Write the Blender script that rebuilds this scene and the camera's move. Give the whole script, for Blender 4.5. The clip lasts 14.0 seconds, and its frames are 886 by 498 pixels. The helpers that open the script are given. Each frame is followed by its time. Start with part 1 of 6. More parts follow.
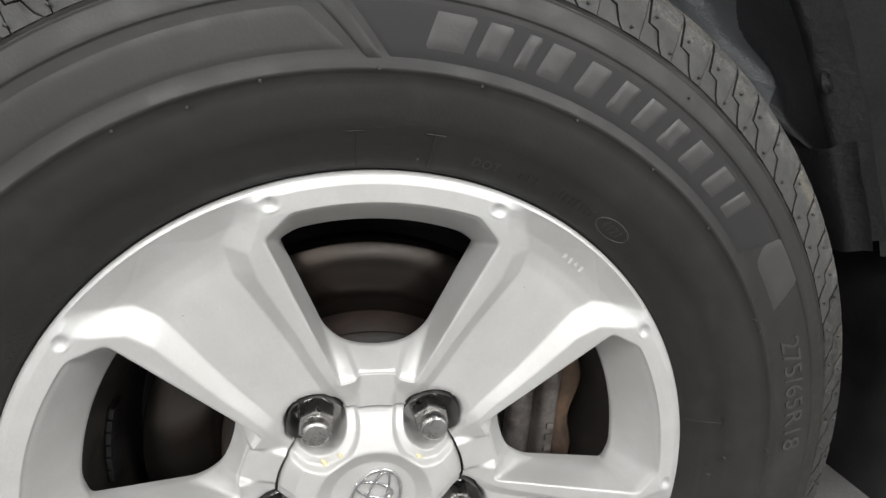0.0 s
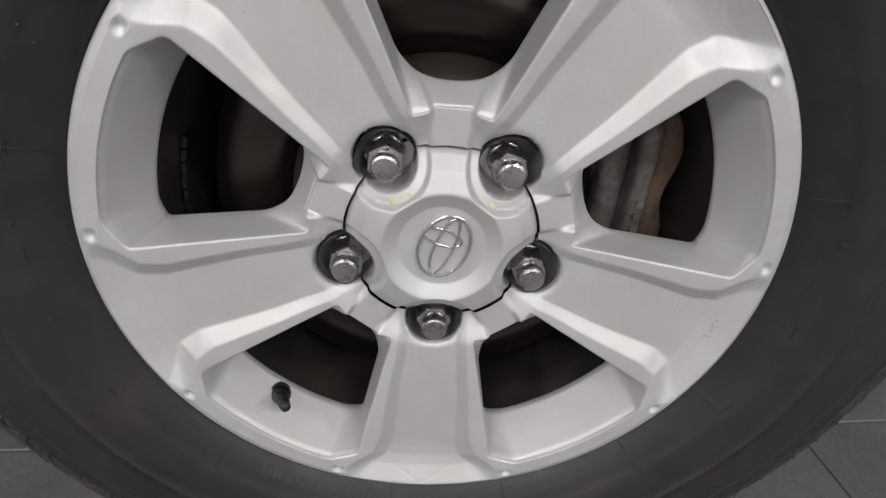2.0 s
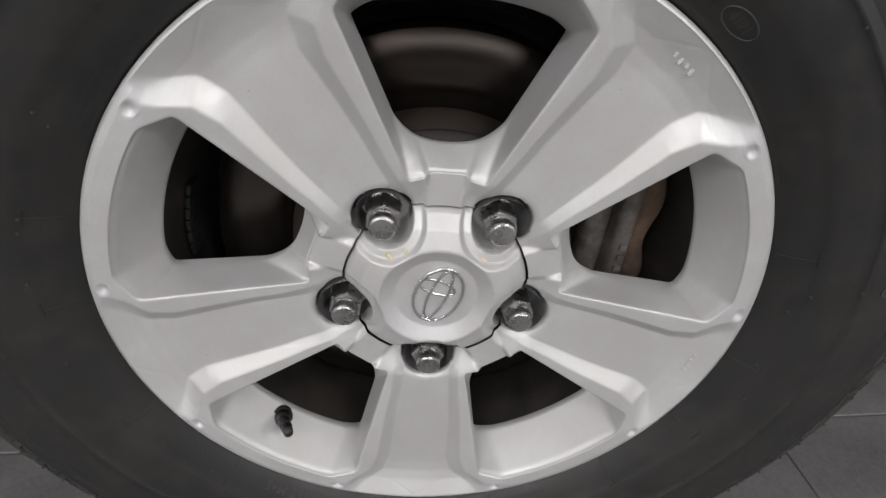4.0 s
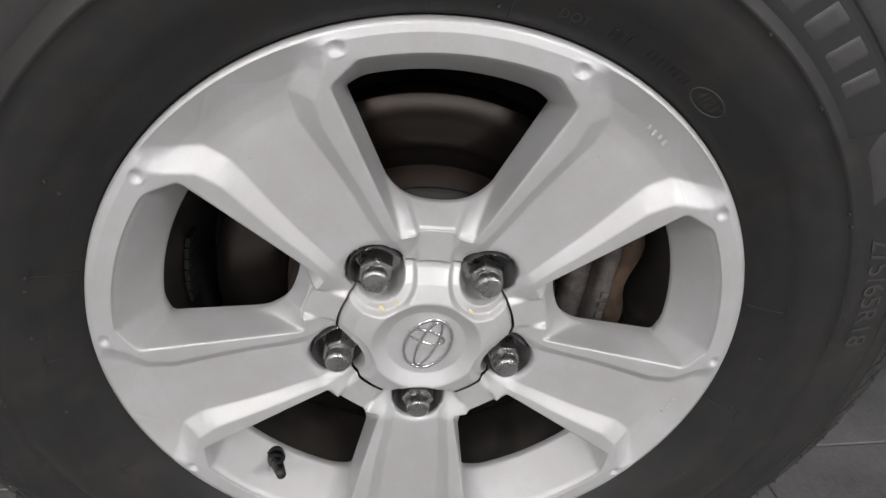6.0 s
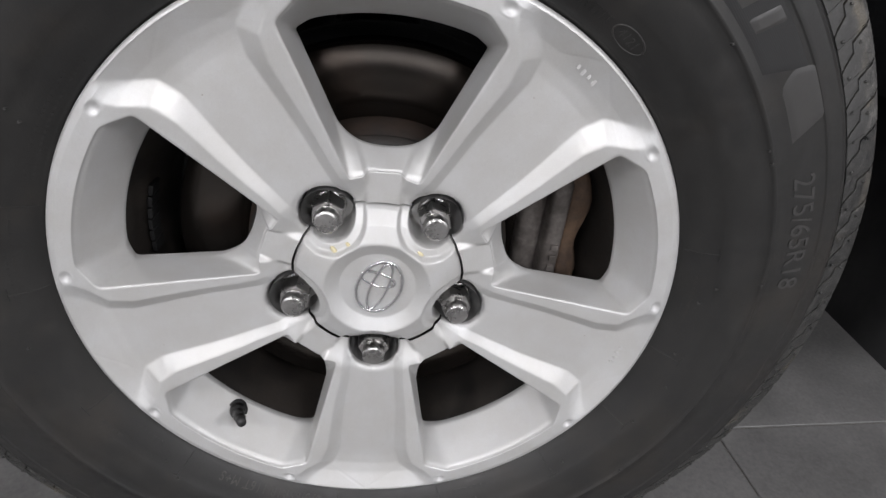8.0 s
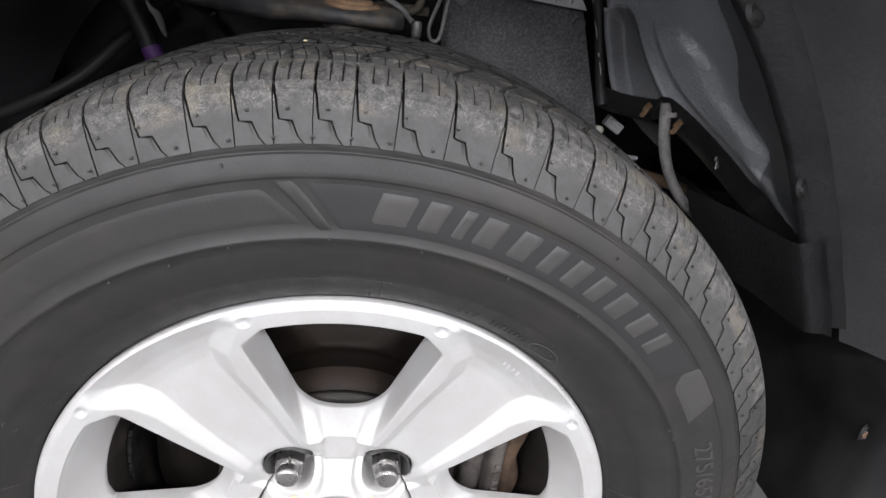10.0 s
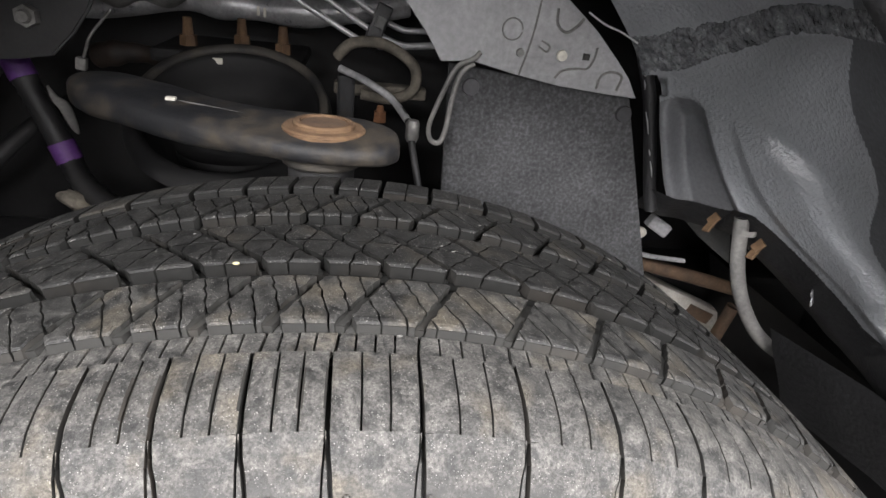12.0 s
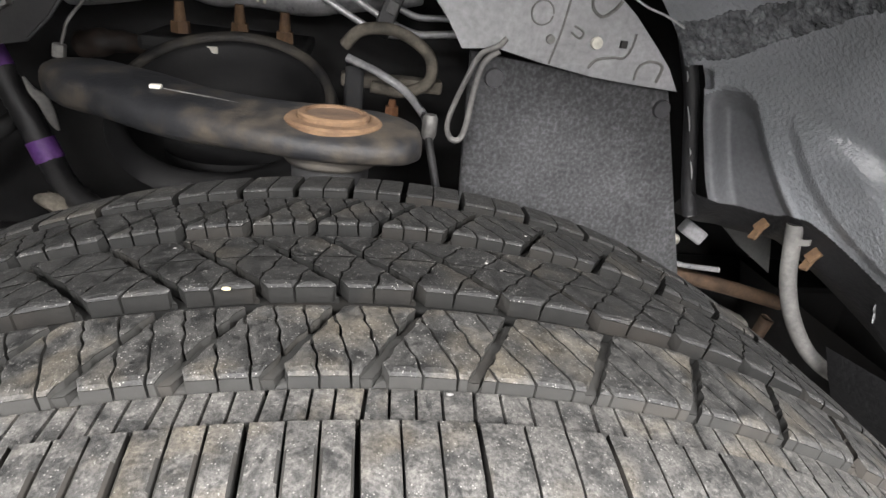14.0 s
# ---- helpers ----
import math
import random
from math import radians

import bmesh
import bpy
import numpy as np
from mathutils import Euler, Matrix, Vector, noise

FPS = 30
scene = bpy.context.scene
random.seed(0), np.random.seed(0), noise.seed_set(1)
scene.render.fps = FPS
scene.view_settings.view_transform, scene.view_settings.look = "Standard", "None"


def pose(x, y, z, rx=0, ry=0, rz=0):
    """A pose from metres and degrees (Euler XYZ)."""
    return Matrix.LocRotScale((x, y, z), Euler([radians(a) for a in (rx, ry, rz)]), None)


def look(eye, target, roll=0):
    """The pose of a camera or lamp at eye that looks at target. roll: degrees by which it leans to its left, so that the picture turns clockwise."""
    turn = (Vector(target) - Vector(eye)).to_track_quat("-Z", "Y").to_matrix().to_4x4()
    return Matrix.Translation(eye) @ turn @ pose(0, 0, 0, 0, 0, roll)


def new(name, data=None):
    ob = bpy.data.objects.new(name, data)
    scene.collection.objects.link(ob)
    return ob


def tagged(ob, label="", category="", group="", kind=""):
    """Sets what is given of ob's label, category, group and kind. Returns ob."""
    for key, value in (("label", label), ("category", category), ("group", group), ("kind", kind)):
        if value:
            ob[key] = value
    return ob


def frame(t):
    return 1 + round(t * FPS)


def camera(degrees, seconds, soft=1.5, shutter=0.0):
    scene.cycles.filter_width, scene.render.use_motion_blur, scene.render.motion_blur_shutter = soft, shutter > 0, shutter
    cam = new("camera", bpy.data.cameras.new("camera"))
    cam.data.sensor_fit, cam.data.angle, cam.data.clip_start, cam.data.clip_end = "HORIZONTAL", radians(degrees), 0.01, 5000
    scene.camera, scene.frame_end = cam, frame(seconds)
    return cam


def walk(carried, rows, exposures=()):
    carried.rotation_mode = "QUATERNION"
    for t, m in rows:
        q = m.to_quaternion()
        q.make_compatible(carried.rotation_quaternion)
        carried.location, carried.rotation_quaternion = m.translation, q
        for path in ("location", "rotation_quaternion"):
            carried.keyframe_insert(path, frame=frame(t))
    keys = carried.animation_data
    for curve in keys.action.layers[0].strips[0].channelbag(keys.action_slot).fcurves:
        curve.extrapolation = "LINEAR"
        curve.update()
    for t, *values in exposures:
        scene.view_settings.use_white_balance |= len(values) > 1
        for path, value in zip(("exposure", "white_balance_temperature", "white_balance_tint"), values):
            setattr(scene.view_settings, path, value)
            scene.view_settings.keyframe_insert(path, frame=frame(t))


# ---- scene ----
cam = camera(74.2, 14.0)
PATH = [
    (0, (-0.045, -0.356, 0.705), (0.382, 1.515, 0.141), 4.3),
    (0.5, (-0.045, -0.331, 0.676), (0.192, 1.503, -0.086), 4.7),
    (1, (-0.039, -0.333, 0.662), (0.13, 1.467, -0.192), 4.8),
    (1.5, (-0.036, -0.338, 0.641), (0.115, 1.433, -0.276), 5.1),
    (2, (-0.031, -0.352, 0.608), (0.12, 1.372, -0.395), 5.4),
    (2.5, (-0.025, -0.36, 0.597), (0.133, 1.32, -0.477), 5.6),
    (3, (-0.021, -0.361, 0.604), (0.149, 1.294, -0.507), 5.9),
    (3.5, (-0.033, -0.348, 0.65), (0.149, 1.304, -0.463), 6.3),
    (4, (-0.039, -0.337, 0.677), (0.151, 1.311, -0.439), 6.5),
    (4.2, (-0.039, -0.334, 0.684), (0.165, 1.312, -0.433), 6.7),
    (6.3, (-0.044, -0.343, 0.711), (0.186, 1.338, -0.349), 7.2),
    (6.5, (-0.042, -0.346, 0.701), (0.192, 1.332, -0.362), 7.2),
    (7, (-0.035, -0.375, 0.673), (0.208, 1.299, -0.394), 7.5),
    (7.2, (-0.026, -0.392, 0.668), (0.21, 1.285, -0.396), 7.4),
    (9.3, (0.005, -0.365, 0.808), (0.244, 1.391, -0.117), 7.5),
    (9.5, (0.007, -0.358, 0.845), (0.262, 1.399, -0.075), 7.7),
    (10, (0.009, -0.359, 0.874), (0.28, 1.412, -0.015), 7.6),
    (10.5, (0.013, -0.347, 0.893), (0.294, 1.431, 0.02), 7.5),
    (11, (-0.005, -0.309, 0.914), (0.29, 1.472, 0.052), 7.4),
    (11.5, (-0.013, -0.207, 0.92), (0.298, 1.568, 0.053), 7.4),
    (12, (0.002, -0.125, 0.925), (0.329, 1.651, 0.066), 7.1),
    (12.5, (-0.008, -0.086, 0.918), (0.33, 1.691, 0.064), 7.0),
    (13, (-0.014, -0.076, 0.916), (0.321, 1.701, 0.062), 7.0),
    (13.5, (-0.01, -0.07, 0.912), (0.322, 1.708, 0.06), 7.0),
    (14, (-0.006, -0.07, 0.904), (0.323, 1.71, 0.053), 7.2),
]
walk(cam, [(t, look(eye, target, roll)) for t, eye, target, roll in PATH],
     exposures=[(0, -0.25, 6500, 6), (0.5, -0.52, 6480, 6.5), (1.0, -0.62, 6470, 7), (1.5, -0.78, 6480, 8.5), (3, -0.93, 6500, 10), (4.2, -0.87, 6450, 10), (7, -0.68, 6400, 10), (9.5, -0.35, 6250, 11), (10.0, 0.2, 6270, 11), (10.5, 0.22, 6300, 10), (11.2, 0.78, 6400, 10), (12.0, 1.2, 6500, 10), (12.6, 1.6, 6550, 9), (14, 1.75, 6550, 9)])

# ---- world and lamps ----
ZC = 0.398          # height of the hub centre
world = bpy.data.worlds.new("world")
scene.world = world
world.use_nodes = True
world.node_tree.nodes["Background"].inputs[0].default_value = (0.9, 0.95, 1.0, 1)
world.node_tree.nodes["Background"].inputs[1].default_value = 0.02


def lamp(name, m, sx, sy, watts, colour=(1.0, 0.975, 0.985)):
    data = bpy.data.lights.new(name, "AREA")
    data.shape, data.size, data.size_y, data.energy, data.color = "RECTANGLE", sx, sy, watts, colour
    ob = new(name, data)
    ob.matrix_world = m
    return ob


# unseen ceiling panels; the left column is added to brighten the inner wing
PANELS = [(x, y) for y in (-2.5, -6.1, -9.7) for x in (-4.4, -1.5, 1.6, 4.7) if (x, y) != (4.7, -9.7)]
for px, py in PANELS:
    lamp("panel_lamp", pose(px, py, 2.93), 1.15, 0.55, 121)

# ---- materials ----


def nodes_of(name):
    mat = bpy.data.materials.new(name)
    mat.use_nodes = True
    nt = mat.node_tree
    return mat, nt, nt.nodes["Principled BSDF"]


def add(nt, kind, **values):
    n = nt.nodes.new(kind)
    for key, value in values.items():
        n.inputs[key].default_value = value
    return n


def ramp(nt, src, stops):
    n = nt.nodes.new("ShaderNodeValToRGB")
    els = n.color_ramp.elements
    while len(els) < len(stops):
        els.new(0.5)
    for e, (p, c) in zip(els, stops):
        e.position, e.color = p, (*c, 1) if len(c) == 3 else c
    nt.links.new(src, n.inputs[0])
    return n.outputs[0]


def grey(v):
    return (v, v, v)


def mix(nt, fac, a, b, blend="MIX"):
    n = nt.nodes.new("ShaderNodeMix")
    n.data_type, n.blend_type = "RGBA", blend
    for sock, val in ((n.inputs[0], fac), (n.inputs[6], a), (n.inputs[7], b)):
        if hasattr(val, "is_linked"):
            nt.links.new(val, sock)
        elif isinstance(val, (int, float)):
            sock.default_value = val
        else:
            sock.default_value = (*val, 1)
    return n.outputs[2]


def noise_tex(nt, scale, detail=4.0, rough=0.6, coords=None):
    n = add(nt, "ShaderNodeTexNoise", Scale=scale, Detail=detail, Roughness=rough)
    if coords is None:
        coords = nt.nodes.new("ShaderNodeTexCoord").outputs["Object"]
    nt.links.new(coords, n.inputs["Vector"])
    return n.outputs[0]


def voro(nt, scale, coords=None):
    n = add(nt, "ShaderNodeTexVoronoi", Scale=scale)
    if coords is None:
        coords = nt.nodes.new("ShaderNodeTexCoord").outputs["Object"]
    nt.links.new(coords, n.inputs["Vector"])
    return n.outputs["Distance"]


def bump(nt, bsdf, height, strength, dist=0.001):
    b = add(nt, "ShaderNodeBump", Strength=strength, Distance=dist)
    nt.links.new(height, b.inputs["Height"])
    nt.links.new(b.outputs[0], bsdf.inputs["Normal"])


def setv(bsdf, rough=0.5, metal=0.0, coat=0.0, coat_rough=0.1, spec=0.5):
    bsdf.inputs["Roughness"].default_value = rough
    bsdf.inputs["Metallic"].default_value = metal
    bsdf.inputs["Coat Weight"].default_value = coat
    bsdf.inputs["Coat Roughness"].default_value = coat_rough
    bsdf.inputs["Specular IOR Level"].default_value = spec


def mottled(name, dark, light, scale=20, rough=(0.5, 0.7), metal=0.0, fine=250, fine_strength=0.15, dist=0.001, coat=0.0,
            low=0.35, high=0.65, spec=0.5, lumps=0.0, lump_scale=60, shade_by=0.175):
    """Two-scale surface: broad stains, fine grain, uneven gloss and relief."""
    mat, nt, bs = nodes_of(name)
    setv(bs, rough[0], metal, coat, spec=spec)
    big = noise_tex(nt, scale, 5, 0.65)
    small = noise_tex(nt, fine, 3, 0.6)
    col = ramp(nt, big, [(low, dark), (high, light)])
    shade = ramp(nt, small, [(0.3, grey(1 - shade_by)), (0.7, grey(1 + shade_by * 0.85))])
    nt.links.new(mix(nt, 1.0, col, shade, "MULTIPLY"), bs.inputs["Base Color"])
    nt.links.new(ramp(nt, big, [(0.3, grey(rough[0])), (0.7, grey(rough[1]))]), bs.inputs["Roughness"])
    h = small
    if lumps:
        v = noise_tex(nt, lump_scale, 2, 0.5)
        h = mix(nt, lumps, small, v)
    bump(nt, bs, h, fine_strength, dist)
    return mat


def silver_paint():
    mat, nt, bs = nodes_of("silver_paint")
    setv(bs, 0.52, 0.46, 0.12, 0.08)
    flake = noise_tex(nt, 2600, 2, 0.5)
    big = noise_tex(nt, 9, 4, 0.6)
    film = noise_tex(nt, 38, 5, 0.7)
    col = ramp(nt, flake, [(0.35, (0.56, 0.56, 0.555)), (0.65, (0.645, 0.645, 0.64))])
    dust = ramp(nt, mix(nt, 0.5, big, film), [(0.42, (0.93, 0.92, 0.90)), (0.6, grey(1.0))])
    col = mix(nt, 1.0, col, dust, "MULTIPLY")
    spots = ramp(nt, voro(nt, 95), [(0.035, (0.55, 0.48, 0.40)), (0.06, grey(1.0))])
    sel = ramp(nt, noise_tex(nt, 60, 2), [(0.60, grey(0.0)), (0.64, grey(1.0))])
    col = mix(nt, sel, col, mix(nt, 1.0, col, spots, "MULTIPLY"))
    nt.links.new(col, bs.inputs["Base Color"])
    nt.links.new(ramp(nt, film, [(0.3, grey(0.47)), (0.7, grey(0.57))]), bs.inputs["Roughness"])
    bump(nt, bs, flake, 0.03, 0.0004)
    return mat


def shifted(nt, by=7.0):
    """Object coordinates moved by a random step for each object, so that alike pieces differ."""
    obj = nt.nodes.new("ShaderNodeTexCoord").outputs["Object"]
    rnd = nt.nodes.new("ShaderNodeObjectInfo").outputs["Random"]
    mul = nt.nodes.new("ShaderNodeMath")
    mul.operation, mul.inputs[1].default_value = "MULTIPLY", by
    nt.links.new(rnd, mul.inputs[0])
    vec = nt.nodes.new("ShaderNodeVectorMath")
    vec.operation = "ADD"
    nt.links.new(obj, vec.inputs[0])
    nt.links.new(mul.outputs[0], vec.inputs[1])
    return vec.outputs[0]


def rubber(name, base=(0.030, 0.029, 0.028), dust=(0.085, 0.075, 0.062), amount=0.5, speck=0.0, rough=0.62, brown=0.0, spec=0.45):
    mat, nt, bs = nodes_of(name)
    co = shifted(nt)
    setv(bs, rough, 0.0, spec=spec)
    big = noise_tex(nt, 7, 6, 0.7, co)
    mid = noise_tex(nt, 45, 5, 0.7, co)
    fine = noise_tex(nt, 500, 3, 0.6, co)
    col = mix(nt, ramp(nt, big, [(0.35, grey(0.0)), (0.75, grey(amount))]), base, dust)
    col = mix(nt, ramp(nt, mid, [(0.5, grey(0.0)), (0.8, grey(amount))]), col, dust)
    if brown:
        col = mix(nt, ramp(nt, noise_tex(nt, 16, 4, 0.6, co), [(0.5, grey(0.0)), (0.72, grey(brown))]), col, (0.16, 0.115, 0.075))
    if speck:
        dots = ramp(nt, voro(nt, 800, co), [(0.10, grey(1.0)), (0.24, grey(0.0))])
        sel = ramp(nt, noise_tex(nt, 70, 4, 0.75, co), [(0.44, grey(0.0)), (0.62, grey(speck))])
        col = mix(nt, mix(nt, 1.0, dots, sel, "MULTIPLY"), col, (0.27, 0.26, 0.24))
        pale = ramp(nt, noise_tex(nt, 140, 6, 0.8, co), [(0.55, grey(0.0)), (0.8, grey(0.45 * speck))])
        col = mix(nt, pale, col, (0.20, 0.19, 0.17))
    nt.links.new(col, bs.inputs["Base Color"])
    nt.links.new(ramp(nt, mid, [(0.3, grey(rough - 0.12)), (0.7, grey(rough + 0.14))]), bs.inputs["Roughness"])
    bump(nt, bs, mix(nt, 0.35, fine, mid), 0.22, 0.0008)
    return mat


def tread_rubber(name, base, dust, amount, speck, rough=0.55, tan=0.4, worn_from=0.0, clean=(0.05, 0.05, 0.048)):
    """Scuffed tread: dark rubber, ground-in dust at several scales, tan soil and many fine pale specks."""
    mat, nt, bs = nodes_of(name)
    co = shifted(nt)
    setv(bs, rough, 0.0, spec=0.5)
    broad = noise_tex(nt, 26, 4, 0.6, co)
    mid = noise_tex(nt, 150, 8, 0.78, co)
    fine = noise_tex(nt, 900, 4, 0.7, co)
    scuff = add(nt, "ShaderNodeTexNoise", Scale=60, Detail=6, Roughness=0.8, Distortion=1.5)
    nt.links.new(co, scuff.inputs["Vector"])
    col = mix(nt, ramp(nt, mid, [(0.42, grey(0.0)), (0.66, grey(amount))]), base, dust)
    col = mix(nt, ramp(nt, scuff.outputs[0], [(0.50, grey(0.0)), (0.72, grey(amount))]), col, tuple(c * 1.25 for c in dust))
    col = mix(nt, ramp(nt, broad, [(0.54, grey(0.0)), (0.70, grey(tan))]), col, (0.17, 0.145, 0.105))
    col = mix(nt, 1.0, col, ramp(nt, fine, [(0.32, grey(0.42)), (0.68, grey(1.6))]), "MULTIPLY")
    sel = ramp(nt, noise_tex(nt, 55, 5, 0.75, co), [(0.38, grey(0.0)), (0.52, grey(speck))])
    for scale, near, far in ((1100, 0.13, 0.27), (620, 0.085, 0.155)):
        dots = ramp(nt, voro(nt, scale, co), [(near, grey(1.0)), (far, grey(0.0))])
        keep = ramp(nt, noise_tex(nt, scale * 0.45, 2, 0.5, co), [(0.48, grey(0.0)), (0.54, grey(1.0))])
        col = mix(nt, mix(nt, 1.0, mix(nt, 1.0, dots, sel, "MULTIPLY"), keep, "MULTIPLY"), col, (0.29, 0.284, 0.265))
    if worn_from:
        # only what rolls on the road is scuffed; the rest of the block stays plain
        flat = nt.nodes.new("ShaderNodeVectorMath")
        flat.operation, flat.inputs[1].default_value = "MULTIPLY", (1, 0, 1)
        nt.links.new(nt.nodes.new("ShaderNodeTexCoord").outputs["Object"], flat.inputs[0])
        size = nt.nodes.new("ShaderNodeVectorMath")
        size.operation = "LENGTH"
        nt.links.new(flat.outputs[0], size.inputs[0])
        ragged = nt.nodes.new("ShaderNodeMath")
        ragged.operation, ragged.inputs[1].default_value = "MULTIPLY_ADD", 0.030
        nt.links.new(mix(nt, 0.5, mid, broad), ragged.inputs[0])
        nt.links.new(size.outputs["Value"], ragged.inputs[2])
        span = nt.nodes.new("ShaderNodeMapRange")
        span.inputs["From Min"].default_value, span.inputs["From Max"].default_value = worn_from + 0.0120, worn_from + 0.0190
        nt.links.new(ragged.outputs[0], span.inputs["Value"])
        plain = mix(nt, ramp(nt, broad, [(0.35, grey(0.0)), (0.7, grey(1.0))]), clean, tuple(c * 1.5 for c in clean))
        col = mix(nt, span.outputs["Result"], plain, col)
    nt.links.new(col, bs.inputs["Base Color"])
    nt.links.new(ramp(nt, mid, [(0.35, grey(rough - 0.16)), (0.65, grey(rough + 0.15))]), bs.inputs["Roughness"])
    bump(nt, bs, mix(nt, 0.5, fine, mid), 0.55, 0.0012)
    return mat


def hatched(name):
    """Rubber with fine moulded hatching, about a millimetre apart."""
    mat, nt, bs = nodes_of(name)
    setv(bs, 0.7, 0.0, spec=0.4)
    w = nt.nodes.new("ShaderNodeTexWave")
    w.wave_type, w.bands_direction = "BANDS", "DIAGONAL"
    w.inputs["Scale"].default_value = 330
    nt.links.new(nt.nodes.new("ShaderNodeTexCoord").outputs["Object"], w.inputs["Vector"])
    nt.links.new(ramp(nt, w.outputs[1], [(0.2, grey(0.0175)), (0.8, grey(0.0215))]), bs.inputs["Base Color"])
    bump(nt, bs, w.outputs[1], 0.10, 0.0003)
    return mat


def metal_mat(name, colour, rough=0.25, metal=1.0, scale=120, wear=0.25):
    mat, nt, bs = nodes_of(name)
    setv(bs, rough, metal)
    n = noise_tex(nt, scale, 5, 0.7)
    dark = tuple(c * (1 - wear) for c in colour)
    nt.links.new(ramp(nt, n, [(0.35, dark), (0.65, colour)]), bs.inputs["Base Color"])
    nt.links.new(ramp(nt, n, [(0.3, grey(rough * 0.7)), (0.7, grey(rough * 1.5))]), bs.inputs["Roughness"])
    bump(nt, bs, n, 0.08, 0.0005)
    return mat


def brushed_disc(name):
    """Machined iron with ring-shaped scratches round the axle."""
    mat, nt, bs = nodes_of(name)
    setv(bs, 0.26, 0.85)
    w = nt.nodes.new("ShaderNodeTexWave")
    w.wave_type, w.rings_direction = "RINGS", "Y"
    w.inputs["Scale"].default_value, w.inputs["Distortion"].default_value, w.inputs["Detail"].default_value = 260, 2.0, 3
    nt.links.new(nt.nodes.new("ShaderNodeTexCoord").outputs["Object"], w.inputs["Vector"])
    stain = noise_tex(nt, 14, 4, 0.6)
    ring = nt.nodes.new("ShaderNodeTangent")
    ring.direction_type, ring.axis = "RADIAL", "Y"
    nt.links.new(ring.outputs[0], bs.inputs["Tangent"])
    bs.inputs["Anisotropic"].default_value = 0.85
    col = ramp(nt, w.outputs[1], [(0.2, (0.030, 0.026, 0.023)), (0.8, (0.050, 0.044, 0.039))])
    col = mix(nt, ramp(nt, stain, [(0.45, grey(0.0)), (0.7, grey(0.7))]), col, (0.052, 0.036, 0.027))
    nt.links.new(col, bs.inputs["Base Color"])
    bump(nt, bs, w.outputs[1], 0.05, 0.0003)
    return mat


def tile_mat():
    mat, nt, bs = nodes_of("slate_grey_tile")
    setv(bs, 0.5, 0.0)
    obj = nt.nodes.new("ShaderNodeTexCoord").outputs["Object"]
    rnd = nt.nodes.new("ShaderNodeObjectInfo").outputs["Random"]
    shift = nt.nodes.new("ShaderNodeVectorMath")
    shift.operation = "ADD"
    nt.links.new(obj, shift.inputs[0])
    sc = nt.nodes.new("ShaderNodeMath")
    sc.operation, sc.inputs[1].default_value = "MULTIPLY", 40.0
    nt.links.new(rnd, sc.inputs[0])
    nt.links.new(sc.outputs[0], shift.inputs[1])
    big = noise_tex(nt, 7, 6, 0.7, shift.outputs[0])
    fine = noise_tex(nt, 160, 4, 0.7, shift.outputs[0])
    col = ramp(nt, big, [(0.3, (0.105, 0.103, 0.10)), (0.7, (0.175, 0.172, 0.168))])
    col = mix(nt, 1.0, col, ramp(nt, fine, [(0.3, grey(0.8)), (0.7, grey(1.15))]), "MULTIPLY")
    nt.links.new(col, bs.inputs["Base Color"])
    nt.links.new(ramp(nt, big, [(0.3, grey(0.42)), (0.7, grey(0.6))]), bs.inputs["Roughness"])
    bump(nt, bs, mix(nt, 0.5, fine, big), 0.2, 0.001)
    return mat


def felt_mat():
    mat, nt, bs = nodes_of("grey_felt")
    setv(bs, 0.95, 0.0, spec=0.15)
    fine = noise_tex(nt, 300, 3, 0.6)
    big = noise_tex(nt, 16, 4, 0.6)
    col = ramp(nt, fine, [(0.30, (0.048, 0.0485, 0.050)), (0.5, (0.072, 0.073, 0.0755)), (0.72, (0.115, 0.1165, 0.120))])
    col = mix(nt, 1.0, col, ramp(nt, big, [(0.3, grey(0.75)), (0.7, grey(1.15))]), "MULTIPLY")
    nt.links.new(col, bs.inputs["Base Color"])
    bump(nt, bs, fine, 0.6, 0.0015)
    return mat


def glow(name, colour, strength):
    mat, nt, bs = nodes_of(name)
    bs.inputs["Emission Color"].default_value = (*colour, 1)
    bs.inputs["Emission Strength"].default_value = strength
    return mat


M_SILVER = silver_paint()
M_BARREL = mottled("near_black_barrel", (0.006, 0.005, 0.0045), (0.022, 0.017, 0.013), 18, (0.5, 0.8), 0.2)
M_SIDE = rubber("sidewall_rubber", (0.0150, 0.0149, 0.0145), (0.033, 0.0315, 0.029), 0.55, rough=0.50, brown=0.05)
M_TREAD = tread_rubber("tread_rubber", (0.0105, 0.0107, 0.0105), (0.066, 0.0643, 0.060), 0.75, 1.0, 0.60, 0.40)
# darker than M_TREAD, for the centre rib and those behind it
M_TREADDARK = tread_rubber("dark_inner_rib_rubber", (0.0050, 0.0052, 0.0050), (0.0185, 0.0180, 0.0168), 0.7, 1.0, 0.60, 0.12)
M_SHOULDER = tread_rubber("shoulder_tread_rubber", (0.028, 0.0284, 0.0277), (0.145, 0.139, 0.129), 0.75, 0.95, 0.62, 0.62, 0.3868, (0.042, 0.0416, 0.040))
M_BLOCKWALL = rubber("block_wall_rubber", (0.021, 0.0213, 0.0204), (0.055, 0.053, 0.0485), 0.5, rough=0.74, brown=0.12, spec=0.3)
# dark rubber with the grooves' occlusion shade added to its colour
M_SHADEDWALL = rubber("shaded_wall_rubber", (0.0075, 0.0077, 0.0074), (0.021, 0.0205, 0.019), 0.5, rough=0.78, brown=0.05, spec=0.16)
